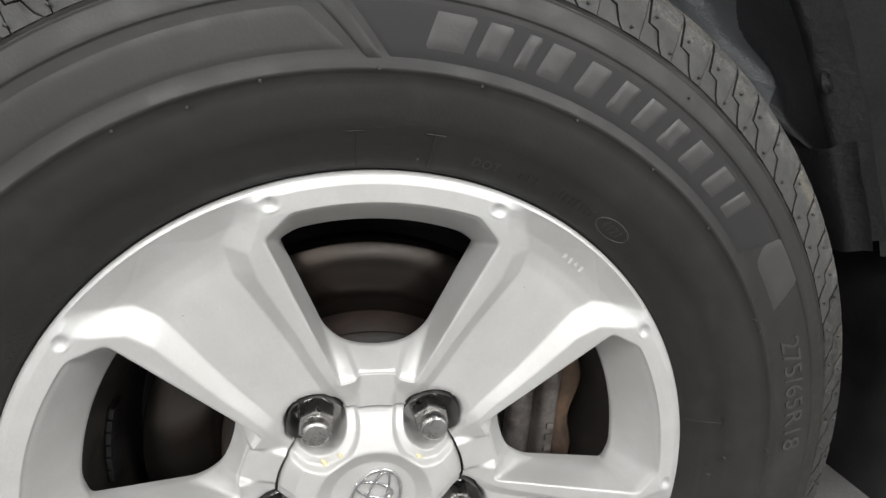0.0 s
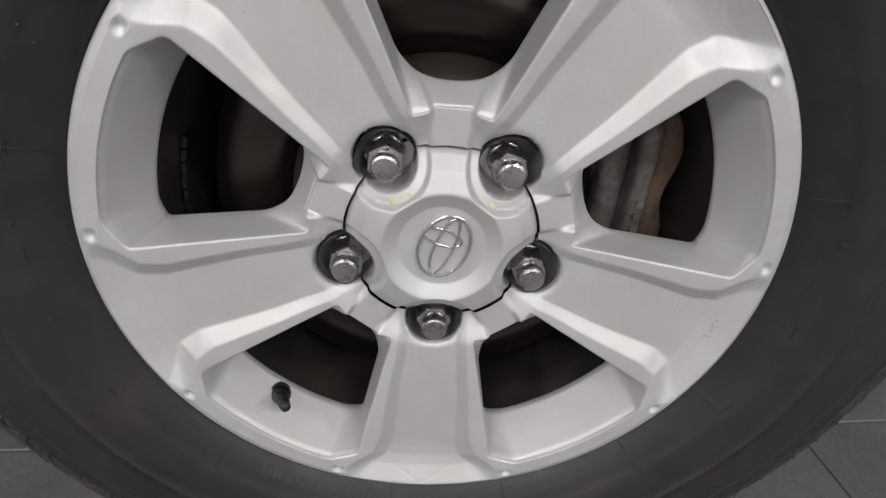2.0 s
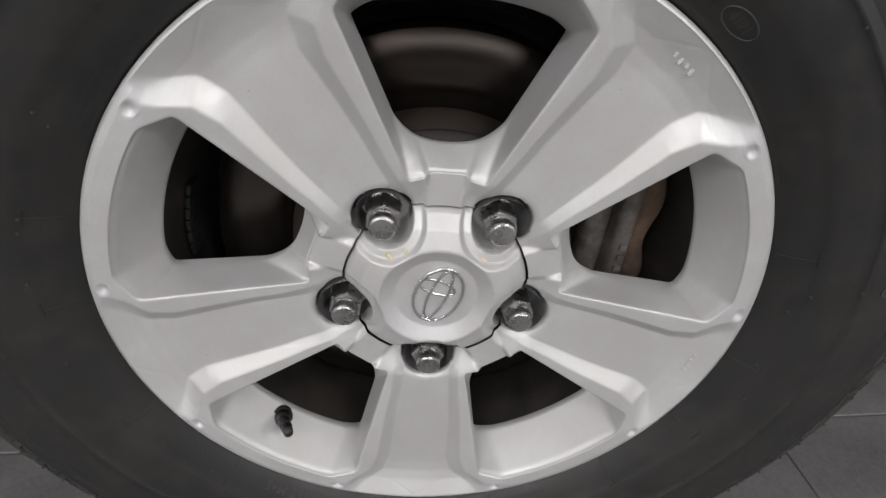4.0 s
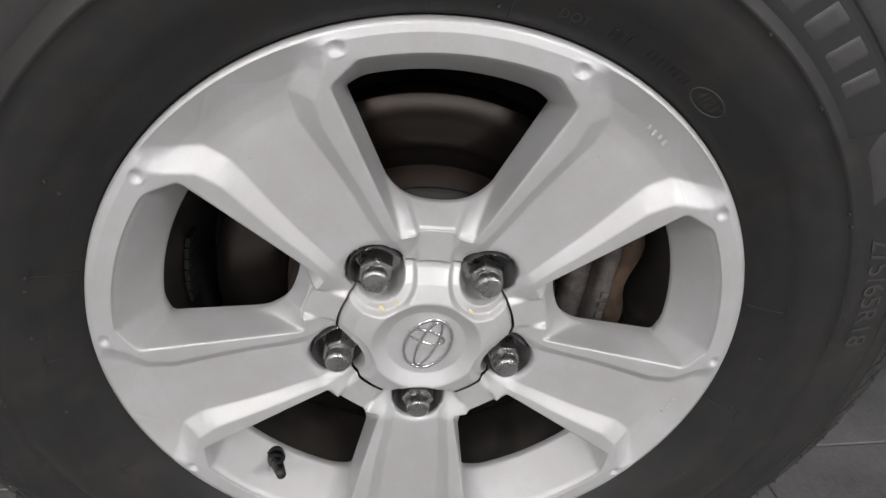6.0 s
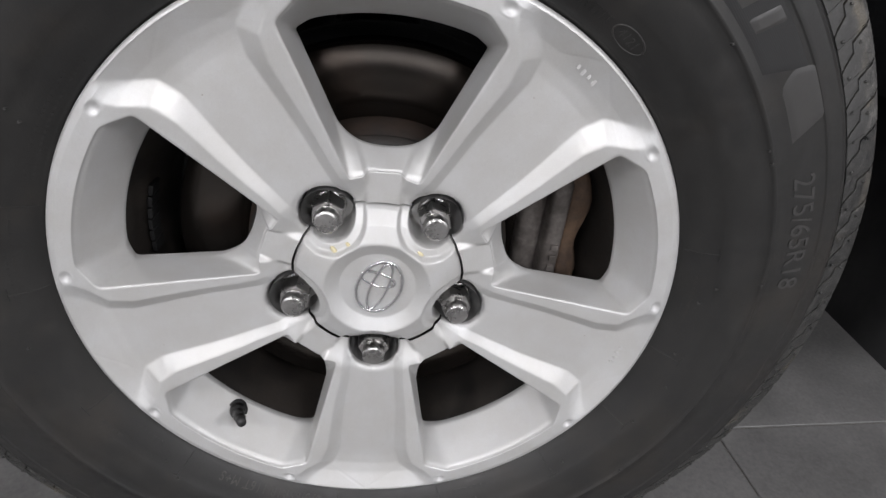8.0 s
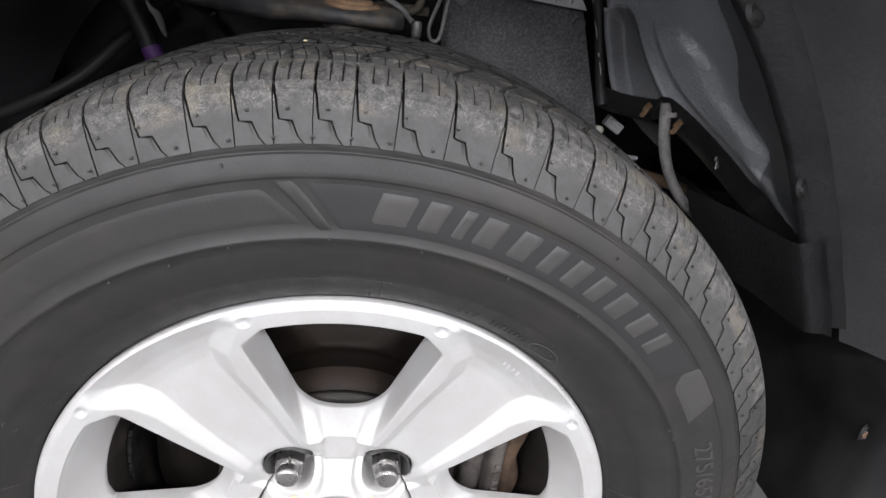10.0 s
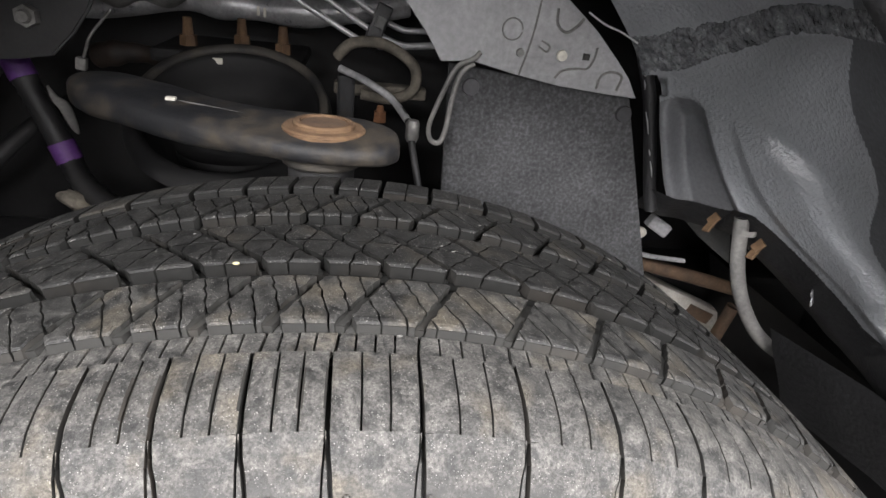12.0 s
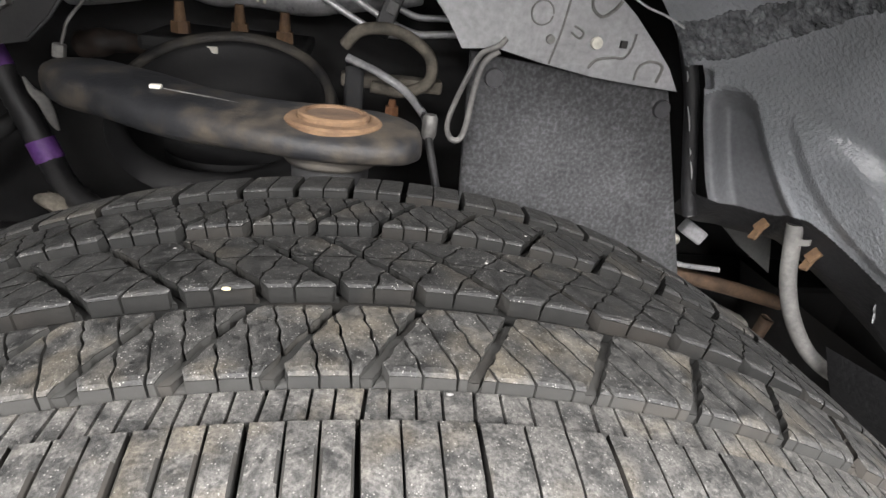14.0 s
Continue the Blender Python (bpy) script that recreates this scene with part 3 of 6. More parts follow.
spoke = spoke_mesh()
for a in SPOKE_ANGLES:
    link("spoke", spoke, wheel, m=pose(0, 0, 0, 0, a, 0))
lathe("rim_lip", [(0.2450, 0.0016), (0.2462, 0.0020), (0.2474, 0.0030), (0.2482, 0.0048), (0.2484, 0.0075), (0.2478, 0.016), (0.238, 0.024)], M_SILVER, wheel, segs=320)
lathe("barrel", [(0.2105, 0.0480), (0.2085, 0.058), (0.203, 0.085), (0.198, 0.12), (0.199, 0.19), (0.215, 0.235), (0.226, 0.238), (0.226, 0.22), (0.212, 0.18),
                 (0.213, 0.055), (0.2105, 0.0480)], M_BARREL, wheel, "near-black brown-mottled inner wheel barrel", segs=160)
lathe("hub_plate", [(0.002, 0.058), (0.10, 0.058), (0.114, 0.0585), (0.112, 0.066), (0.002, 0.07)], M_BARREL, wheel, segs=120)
for k in range(5):
    lathe("cap_seam", [(0.0708, 0.0330), (0.0740, 0.0330)], M_SEAM, wheel, "dark gap beside the centre cap", segs=30, a0=72 * k - 19.5, a1=72 * k + 19.5)


def cap_mesh():
    rr = np.r_[np.linspace(0.0005, 0.030, 12), np.linspace(0.0312, 0.0450, 22), np.linspace(0.0458, 0.0709, 44), 0.0710]
    aa = np.radians(np.arange(0, 360, 0.75))
    R, A = np.meshgrid(rr, aa, indexing="ij")
    y = np.interp(R, [0, 0.0316, 0.0322, 0.0425, 0.0438, 0.0452, 0.058, 0.0682, 0.0706, 0.0709, 0.0710],
                  [0.0120, 0.0120, 0.0118, 0.0062, 0.0057, 0.0060, 0.0118, 0.0205, 0.0240, 0.0256, 0.034])
    d = np.full(R.shape, 9.0)
    for s in SPOKE_ANGLES:
        d = np.minimum(d, np.hypot(R * np.sin(A) - PK_R * math.sin(radians(s)), R * np.cos(A) - PK_R * math.cos(radians(s))))
    y = y + 0.0050 * sstep((0.0325 - d) / 0.0045) * sstep((R - 0.040) / 0.006)
    y = y + np.clip(0.047 - y, 0, 1) * sstep((PK + 0.0005 - d) / 0.0024)
    verts = list(zip((R * np.sin(A)).ravel(), y.ravel(), (R * np.cos(A)).ravel()))
    return mesh_of("centre_cap", verts, grid_faces(len(rr), len(aa), True), M_SILVER)


cap = link("centre_cap", cap_mesh(), wheel, "silver centre cap with scalloped edge and oval chrome badge")


def oval(name, cx, cz, ax, az, tilt, radius, parent, y=0.0105, turn=0.0, n=28):
    pts = []
    for k in range(n):
        t = 2 * math.pi * k / n
        x, z = ax * math.cos(t), az * math.sin(t)
        c, s = math.cos(radians(tilt)), math.sin(radians(tilt))
        pts.append((cx + x * c + z * s, y, cz - x * s + z * c))
    return tube(name, pts, radius, M_CHROME, parent, segs=8, closed=True, flat=0.8)


badge = oval("badge", 0.0012, 0.001, 0.0180, 0.0255, 18, 0.0016, cap)
oval("badge_oval", 0.0014, 0.0012, 0.0068, 0.0235, 18, 0.0012, badge)
oval("badge_oval", -0.0002, 0.0085, 0.0145, 0.0062, 18, 0.0012, badge)
for px, pz, s in ((-0.0365, 0.0335, 0.0042), (-0.0250, 0.0385, 0.0035), (0.0325, 0.0345, 0.0032)):
    bm = bmesh.new()
    bmesh.ops.create_icosphere(bm, subdivisions=2, radius=1.0, matrix=Matrix.Translation((px, 0.0098 + 0.002, pz)) @ pose(0, 0, 0, 0, random.uniform(20, 60), 0) @ Matrix.Diagonal((s, 0.0012, s * 0.5, 1)))
    part("glue_residue", bm, M_CREAM, cap, "cream glue residue", True)


def nut_mesh():
    bm = bmesh.new()
    rings = []
    hex_r = 0.0141
    prof = [("c", 0.0002, 0.0122), ("c", 0.0082, 0.0124), ("c", 0.0096, 0.0133), ("c", 0.0100, 0.0150), ("c", 0.0101, 0.0215), ("c", 0.0094, 0.0222), ("c", 0.0096, 0.0236),
            ("h", 0.94, 0.0238), ("h", 1.0, 0.0256), ("h", 1.0, 0.0420), ("c", 0.0135, 0.0425), ("c", 0.0140, 0.0475), ("c", 0.0140, 0.054)]
    n = 48
    for kind, r, y in prof:
        ring = []
        for k in range(n):
            a = 2 * math.pi * k / n
            if kind == "h":
                w = (a % (math.pi / 3)) - math.pi / 6
                rad = r * hex_r * math.cos(math.pi / 6) / math.cos(w)
            else:
                rad = r
            ring.append((rad * math.cos(a), y, rad * math.sin(a)))
        rings += ring
    me = mesh_of("lug_nut", rings, grid_faces(len(prof), n, True) , M_NUT)
    me.polygons.foreach_set("use_smooth", [False] * len(me.polygons))
    return me


nut = nut_mesh()
for i, a in enumerate(SPOKE_ANGLES):
    m = Matrix.Translation((0, 0, -0.0022)) @ Matrix.Rotation(radians(a), 4, "Y") @ Matrix.Translation((0, -0.0012, 0.0732)) @ Matrix.Rotation(radians((0, 17, 40, 8, 25)[i]), 4, "Y")
    link("lug_nut", nut, wheel, "bright zinc-plated hexagonal wheel nut", m=m)

# sleeve in each pocket: bare metal, with the pocket's shade in its colour
NUT_SEAT = [(0.0206, 0.0232), (0.0202, 0.0262), (0.0194, 0.040), (0.0185, 0.0505), (0.0100, 0.0512)]
seat_verts = [(r * math.sin(t), y + 0.010 * sstep((abs(t) - 1.2) / 1.0), r * math.cos(t)) for r, y in NUT_SEAT for t in np.linspace(-2.45, 2.45, 49)]
seat_mesh = mesh_of("nut_seat", seat_verts, grid_faces(len(NUT_SEAT), 49), M_SEATIRON)
for a in SPOKE_ANGLES:
    link("nut_seat", seat_mesh, wheel, "bare-metal nut recess, darkened for the shade inside", m=Matrix.Rotation(radians(a), 4, "Y") @ Matrix.Translation((0, 0, PK_R)))

# valve in the lower window
vdir = Vector((math.sin(radians(-143)), 0, math.cos(radians(-143))))
vbase = vdir * 0.2155 + Vector((0, 0.036, 0))
vaxis = (-vdir * 0.55 + Vector((0, -0.85, 0.0))).normalized()
bm = bmesh.new()
for r0, r1, l0, l1 in ((0.0105, 0.0098, -0.006, 0.003), (0.0082, 0.0062, 0.003, 0.012), (0.0058, 0.0052, 0.012, 0.026), (0.0049, 0.0043, 0.026, 0.0375)):
    q = vaxis.to_track_quat("Z", "Y").to_matrix().to_4x4()
    bmesh.ops.create_cone(bm, cap_ends=True, segments=20, radius1=r0, radius2=r1, depth=l1 - l0, matrix=Matrix.Translation(vbase + vaxis * (l0 + l1) / 2) @ q)
part("valve_stem", bm, M_VALVE, wheel, "black rubber tyre valve with cap", True)

# cast marks on two spokes: unreadable, so bars
for ang, rr in ((35.5, 0.2315), (105.5, 0.2315)):
    bm = bmesh.new()
    for k in range(4):
        a = radians(ang - 2.2 + k * 1.35)
        yy = float(face_depth(np.array([rr * math.cos(HALF - abs(a - radians(36 if ang < 60 else 108)))]), np.array([rr * math.sin(HALF - abs(a - radians(36 if ang < 60 else 108)))]))[0])
        bmesh.ops.create_cube(bm, size=1.0, matrix=Matrix.Translation((rr * math.sin(a), yy, rr * math.cos(a))) @ Matrix.Rotation(a, 4, "Y") @ Matrix.Diagonal((0.0022, 0.0009, 0.0075 if k % 2 else 0.0050, 1)))
    part("cast_mark", bm, M_SILVER, wheel, "raised silver casting mark")

# ---- tyre ----
tyre = thing("tyre", (0, 0, ZC), "worn black all-season tyre with dusty tread", "tyre")
MID_Y = 0.1143


def crown(y):
    return 0.4118 - 0.50 * (y - MID_Y) ** 2


SIDE = [(0.236, 0.032), (0.2425, 0.023), (0.2468, 0.0145), (0.2492, 0.0092), (0.2502, 0.0060), (0.2512, 0.0058), (0.2522, 0.0040), (0.257, -0.0005), (0.262, -0.0045), (0.268, -0.0085), (0.2755, -0.0125),
        (0.2765, -0.0134), (0.284, -0.0160), (0.292, -0.0183), (0.300, -0.0198), (0.3062, -0.0203), (0.3072, -0.0212), (0.3086, -0.0222), (0.3100, -0.0220), (0.3112, -0.0208),
        (0.320, -0.0205), (0.335, -0.0190), (0.3470, -0.01725), (0.3478, -0.0173), (0.3483, -0.0178), (0.3489, -0.0179), (0.352, -0.0170), (0.358, -0.0152), (0.3614, -0.0137), (0.3622, -0.0134), (0.3630, -0.0139), (0.3638, -0.0135),
        (0.3644, -0.0122), (0.3662, -0.0100), (0.378, -0.0012), (0.385, 0.0028), (0.390, 0.0060), (0.3945, 0.0100), (0.3975, 0.0140), (0.4000, 0.024), (0.4015, 0.0375)]
SIDE += [(crown(y) - 0.0078, y) for y in np.linspace(0.05, 0.178, 9)]
SIDE += [(r, 2 * MID_Y - y) for r, y in SIDE[39:15:-1]] + [(0.30, 0.249), (0.27, 0.24), (0.236, 0.205)]
lathe("carcass", SIDE, M_SIDE, tyre, "matt black rubber sidewall", segs=360)
# dark strip over the carcass that paints shade into the grooves
lathe("groove_floor", [(crown(y) - 0.0072, y) for y in np.linspace(0.0545, 0.222, 12)], M_SHADEDWALL, tyre, "groove floor darkened for shade", segs=240)
SIDE_R, SIDE_Y = np.array([p[0] for p in SIDE[:40]]), np.array([p[1] for p in SIDE[:40]])


def side_y(r):
    return float(np.interp(r, SIDE_R, SIDE_Y))


def polar(a, r, y):
    a = radians(a)
    return (r * math.sin(a), y, r * math.cos(a))


def relief(name, shape, height, mat, label="", na=None, nr=8, parent=None):
    """A raised patch of the sidewall: shape(t, s) gives angle and radius for both between 0 and 1."""
    na = na or 24
    verts, rim = [], []
    for i in range(nr + 1):
        for j in range(na + 1):
            a, r = shape(j / na, i / nr)
            edge = i in (0, nr) or j in (0, na)
            verts.append(polar(a, r, side_y(r) - height + (height + 0.0006 if edge else 0)))
    return link(name, mesh_of(name, verts, grid_faces(nr + 1, na + 1, flip=True), mat), parent or tyre, label)


def lerp(a, b, t):
    return a + (b - a) * t


panel = relief("brand_panel", lambda t, s: (lerp(lerp(-1.2, -5.6, s), lerp(49.5, 52.5, s), t), lerp(0.3125, 0.3472, s)), 0.0003, M_HATCH, "finely hatched sidewall panel", 90, 8)
relief("panel_edge", lambda t, s: (lerp(lerp(-3.4, -8.4, s), lerp(-1.5, -5.9, s), t), lerp(0.3125, 0.3475, s)), 0.0008, M_SIDE, "", 6, 8)
relief("plain_panel", lambda t, s: (lerp(lerp(-62, -60, s), lerp(-4.2, -9.0, s), t), lerp(0.3165, 0.3440, s)), 0.0003, M_HATCH2, "", 60, 8)
# the brand name, as slanted plain bars, one for each letter
widths = [5.1, 4.0, 2.3, 4.3, 4.1, 3.4, 3.7, 3.5, 4.3, 4.0, 3.2]
a0 = 2.0
for w in widths:
    lo, wid = a0, w * (0.95 if a0 < 3 else 0.76)
    relief("brand_bar", lambda t, s, lo=lo, wid=wid: (lo + wid * t + lerp(0.0, 1.25, s) - 0.3, lerp(0.3190, 0.3440, s)), 0.0010, M_LETTER, "plain slanted bar of satin rubber", 6, 6)
    a0 += w * 1.045
relief("leaf_mark", lambda t, s: (lerp(lerp(52.5, 52.0, s), lerp(60.5, 58.5, s), t) - 1.5 * math.sin(math.pi * s) * (1 - t), lerp(0.322, 0.350, s)), 0.0009, M_LETTER, "plain raised leaf-shaped patch", 10, 8)
relief("size_panel", lambda t, s: (lerp(62.5 - 2 * s, 85.5 + 2.0 * s, t), lerp(0.3125, 0.3470, s)), -0.0002, M_HATCH2, "", 40, 8)


def text_relief(name, words, a_mid, r_mid, size, height, parent, mat, spacing=1.0, inward=False):
    """Moulded words bent round the sidewall, tops outwards."""
    cu = bpy.data.curves.new(name, "FONT")
    cu.body, cu.size, cu.align_x, cu.align_y, cu.extrude, cu.space_character = words, size, "CENTER", "CENTER", height / 2, spacing
    cu.resolution_u = 3
    tmp = new(name + "_tmp", cu)
    dg = bpy.context.evaluated_depsgraph_get()
    me = bpy.data.meshes.new_from_object(tmp.evaluated_get(dg), depsgraph=dg)
    bpy.data.objects.remove(tmp)
    bpy.data.curves.remove(cu)
    for v in me.vertices:
        x, z, h = v.co
        r = r_mid + z
        a = a_mid + math.degrees(x / r_mid)
        v.co = polar(a, r, side_y(r) - h - height / 2 + 0.0003)
    me.materials.clear()
    me.materials.append(mat)
    return link(name, me, parent)


text_relief("size_marking", "275/65R18", 74.0, 0.3300, 0.0235, 0.0009, tyre, M_LETTER, 1.0)
text_relief("size_marking", "275/65R18 116T M+S", -159.0, 0.2600, 0.0105, 0.0008, tyre, M_LITMARK, 1.12)
text_relief("date_code", "DOT", 12.9, 0.2625, 0.0080, 0.0007, tyre, M_LITMARK, 1.2)
text_relief("date_code", "4121", 34.9, 0.2632, 0.0080, 0.0007, tyre, M_LITMARK, 1.1)
oval_pts = [polar(34.9 + math.degrees(0.0135 * math.cos(t) / 0.264), 0.2632 + 0.006 * math.sin(t), side_y(0.2632 + 0.006 * math.sin(t)) - 0.0002) for t in np.linspace(0, 2 * math.pi, 24, endpoint=False)]
tube("date_oval", oval_pts, 0.0006, M_LITMARK, tyre, segs=6, closed=True)


def small_bars(name, spans, r, h, height=0.00028):
    """Small unreadable moulded writing as bars."""
    bm = bmesh.new()
    for a, w in spans:
        bmesh.ops.create_cube(bm, size=1.0, matrix=Matrix.Translation(polar(a, r, side_y(r) - height / 2 + 0.0002)) @ Matrix.Rotation(radians(a), 4, "Y") @ Matrix.Rotation(radians(36), 4, "X") @ Matrix.Diagonal((w * r * 0.0175, height, h, 1)))
    return part(name, bm, M_SIDE, tyre, "small raised unreadable marking")


rnd = random.Random(4)
small_bars("moulded_marking", [(18.2 + 1.25 * k, 0.5) for k in range(3)] + [(24.0 + 0.95 * k, 0.45) for k in range(8)], 0.2632, 0.0066, 0.0008)
for rr, n0, n1 in ((0.2585, 84, 96), (0.2625, 82, 97), (0.2665, 84, 95), (0.2705, 86, 94)):
    small_bars("moulded_marking", [(n0 + k * 1.1, rnd.uniform(0.5, 0.95)) for k in range(int((n1 - n0) / 1.1))], rr, 0.0022)
for rr, n0, n1 in ((0.2560, -70, -48), (0.2600, -74, -50), (0.2660, -92, -74), (0.2700, -96, -80)):
    small_bars("moulded_marking", [(n0 + k * 1.1, rnd.uniform(0.5, 0.95)) for k in range(int((n1 - n0) / 1.1))], rr, 0.0020)
small_bars("moulded_marking", [(152 + k * 1.2, 0.8) for k in range(12)], 0.2590, 0.0030)
small_bars("moulded_marking", [(-128 - k * 1.3, 0.9) for k in range(5)], 0.2600, 0.0060)
small_bars("moulded_marking", [(-122 - k * 1.3, 0.9) for k in range(4)], 0.2700, 0.0050)

# vent nubs and mould lines
bm = bmesh.new()
bmesh.ops.create_cone(bm, cap_ends=True, segments=8, radius1=0.0011, radius2=0.0008, depth=0.0024, matrix=Matrix.Rotation(radians(90), 4, "X"))
nub_me = bpy.data.meshes.new("vent_nub")
bm.to_mesh(nub_me)
bm.free()
nub_me.materials.append(M_LETTER)
nub_at = [(-2.2, 0.3092), (8.8, 0.3068), (20.5, 0.307), (32.0, 0.307), (43.5, 0.307), (-14.0, 0.307), (-21.5, 0.303), (-29.0, 0.306), (-12.5, 0.358), (31, 0.356), (3.5, 0.258)]
nub_at += [(rnd.uniform(50, 310), rnd.choice((0.268, 0.276, 0.2765, 0.307, 0.3075))) for _ in range(34)]
for a, r in nub_at:
    link("vent_nub", nub_me, tyre, m=Matrix.Translation(polar(a, r, side_y(r) - 0.0006)))
for a in (-4.8, 5.1, 76.5, 100, 118, 137, 163, 186, -76, -92, -118, -140):
    tube("mould_line", [polar(a, r, side_y(r) - 0.0001) for r in (0.2525, 0.257, 0.262, 0.268, 0.2745)], 0.0005, M_SIDE, tyre, segs=5)
    tube("mould_line", [polar(a + da, 0.2745, side_y(0.2745) - 0.0001) for da in (-1.2, 0.0, 1.2)], 0.0005, M_SIDE, tyre, segs=5)

# tread: pitches of three lengths, repeated round the tyre
PITCHES = {"s": 3.56, "m": 4.10, "l": 4.90}
seq = "lmsssmllll" + "mmssm" + "lmmsslmsm" * 3 + "smlmssmll" * 3
seq = list(seq)
rnd2 = random.Random(11)
total = sum(PITCHES[c] for c in seq)
while total < 354:
    c = rnd2.choice("sml")
    seq.append(c)
    total += PITCHES[c]
START = -16.8
left_over = 360 - total
bounds = [START]
for i, c in enumerate(seq):
    bounds.append(bounds[-1] + PITCHES[c] + (left_over / 40 if 12 <= i < 52 else 0))

SHOULDER = [(0.0385, crown(0.0385)), (0.030, 0.4080), (0.022, 0.4067), (0.015, 0.4046), (0.009, 0.4010), (0.0040, 0.3962), (0.0022, 0.3925), (-0.0016, 0.3865), (-0.0042, 0.3815), (-0.0046, 0.3807), (-0.0053, 0.3793), (-0.0092, 0.3714), (-0.0108, 0.3676)]
SH_BASE = [(0.0385, 0.4010), (0.031, 0.4005), (0.024, 0.3995), (0.018, 0.3975), (0.0125, 0.3950), (0.0090, 0.3910), (0.0076, 0.3885), (0.0040, 0.3838), (0.0014, 0.3795), (0.0010, 0.3788), (0.0002, 0.3776), (-0.0050, 0.3700), (-0.0072, 0.3664)]


def sub_block(verts, faces, top, base, left, right, pitch, na=4, edge=0.0007, joined=()):
    """One block of rubber: top and base are lists of (depth, radius), left and right give the pitch share at each row."""
    n = len(top)
    cols = [0.0, 0.09] + [k / na for k in range(1, na)] + [0.91, 1.0] if na > 1 else [0, 0.12, 0.5, 0.88, 1.0]
    m = len(cols)
    b0 = len(verts)
    ring = []
    for i in range(n):
        l, r = left[i], right[i]
        for j, c in enumerate(cols):
            y, rad = top[i]
            drop = edge if j in (0, m - 1) else 0.0
            if i in (0, n - 1) and i not in joined:
                drop = max(drop, edge)
            verts.append(polar((l + (r - l) * c) * pitch, rad - drop, y))
    faces += grid_faces(n, m, base=b0, flip=True)
    loop = [(0, j) for j in range(m)] + [(i, m - 1) for i in range(1, n)] + [(n - 1, j) for j in range(m - 2, -1, -1)] + [(i, 0) for i in range(n - 2, 0, -1)]
    b1 = len(verts)
    for i, j in loop:
        verts.append(verts[b0 + i * m + j])
        y, rad = base[i]
        l, r = left[i], right[i]
        verts.append(polar((l + (r - l) * cols[j]) * pitch, rad, y))
    k = len(loop)
    for q in range(k):
        p = (q + 1) % k
        faces.append((b1 + 2 * q, b1 + 2 * q + 1, b1 + 2 * p + 1, b1 + 2 * p))


def rows_between(y0, y1, n, depth=0.0075, low=0.0):
    ys = np.linspace(y0, y1, n)
    return [(y, crown(y) - low) for y in ys], [(y, crown(y) - depth) for y in ys]


def zig(n, amp, phase=0):
    return [amp * (1, -1, -1, 1)[(i + phase) % 4] if 0 < i < n - 1 else 0.0 for i in range(n)]


def clip(poly, nx, ny, c):
    """The part of a convex polygon where nx * x + ny * y <= c."""
    out = []
    for k, (x0, y0) in enumerate(poly):
        x1, y1 = poly[(k + 1) % len(poly)]
        d0, d1 = nx * x0 + ny * y0 - c, nx * x1 + ny * y1 - c
        if d0 <= 0:
            out.append((x0, y0))
        if (d0 < 0 < d1) or (d1 < 0 < d0):
            t = d0 / (d0 - d1)
            out.append((x0 + (x1 - x0) * t, y0 + (y1 - y0) * t))
    return out


def inset(poly, by):
    """A convex polygon drawn in by the same distance on every side."""
    out = poly
    area = sum(a[0] * b[1] - b[0] * a[1] for a, b in zip(poly, poly[1:] + poly[:1]))
    sg = 1 if area > 0 else -1
    for (x0, y0), (x1, y1) in zip(poly, poly[1:] + poly[:1]):
        n = math.hypot(x1 - x0, y1 - y0)
        if n < 1e-7:
            continue
        nx, ny = sg * (y1 - y0) / n, -sg * (x1 - x0) / n
        out = clip(out, nx, ny, nx * x0 + ny * y0 - by)
        if len(out) < 3:
            return []
    return out


def finely(poly, step):
    out = []
    for (x0, y0), (x1, y1) in zip(poly, poly[1:] + poly[:1]):
        n = max(1, int(math.hypot(x1 - x0, y1 - y0) / step))
        out += [(x0 + (x1 - x0) * k / n, y0 + (y1 - y0) * k / n) for k in range(n)]
    return out


MM = 0.411 * math.radians(1)


def wobble(x, y, amp):
    """Small kinks, so that no cut in the rubber runs dead straight."""
    step = sum(math.tanh((y - c) / 0.0009) for c in (0.064, 0.0765, 0.107, 0.121, 0.158, 0.170))
    loose = math.sin(y * 870 + x * 130) + 0.6 * math.sin(y * 1930 - x * 310)
    return x + amp * (0.75 * math.sin(step * 0.8) + 0.30 * loose), y


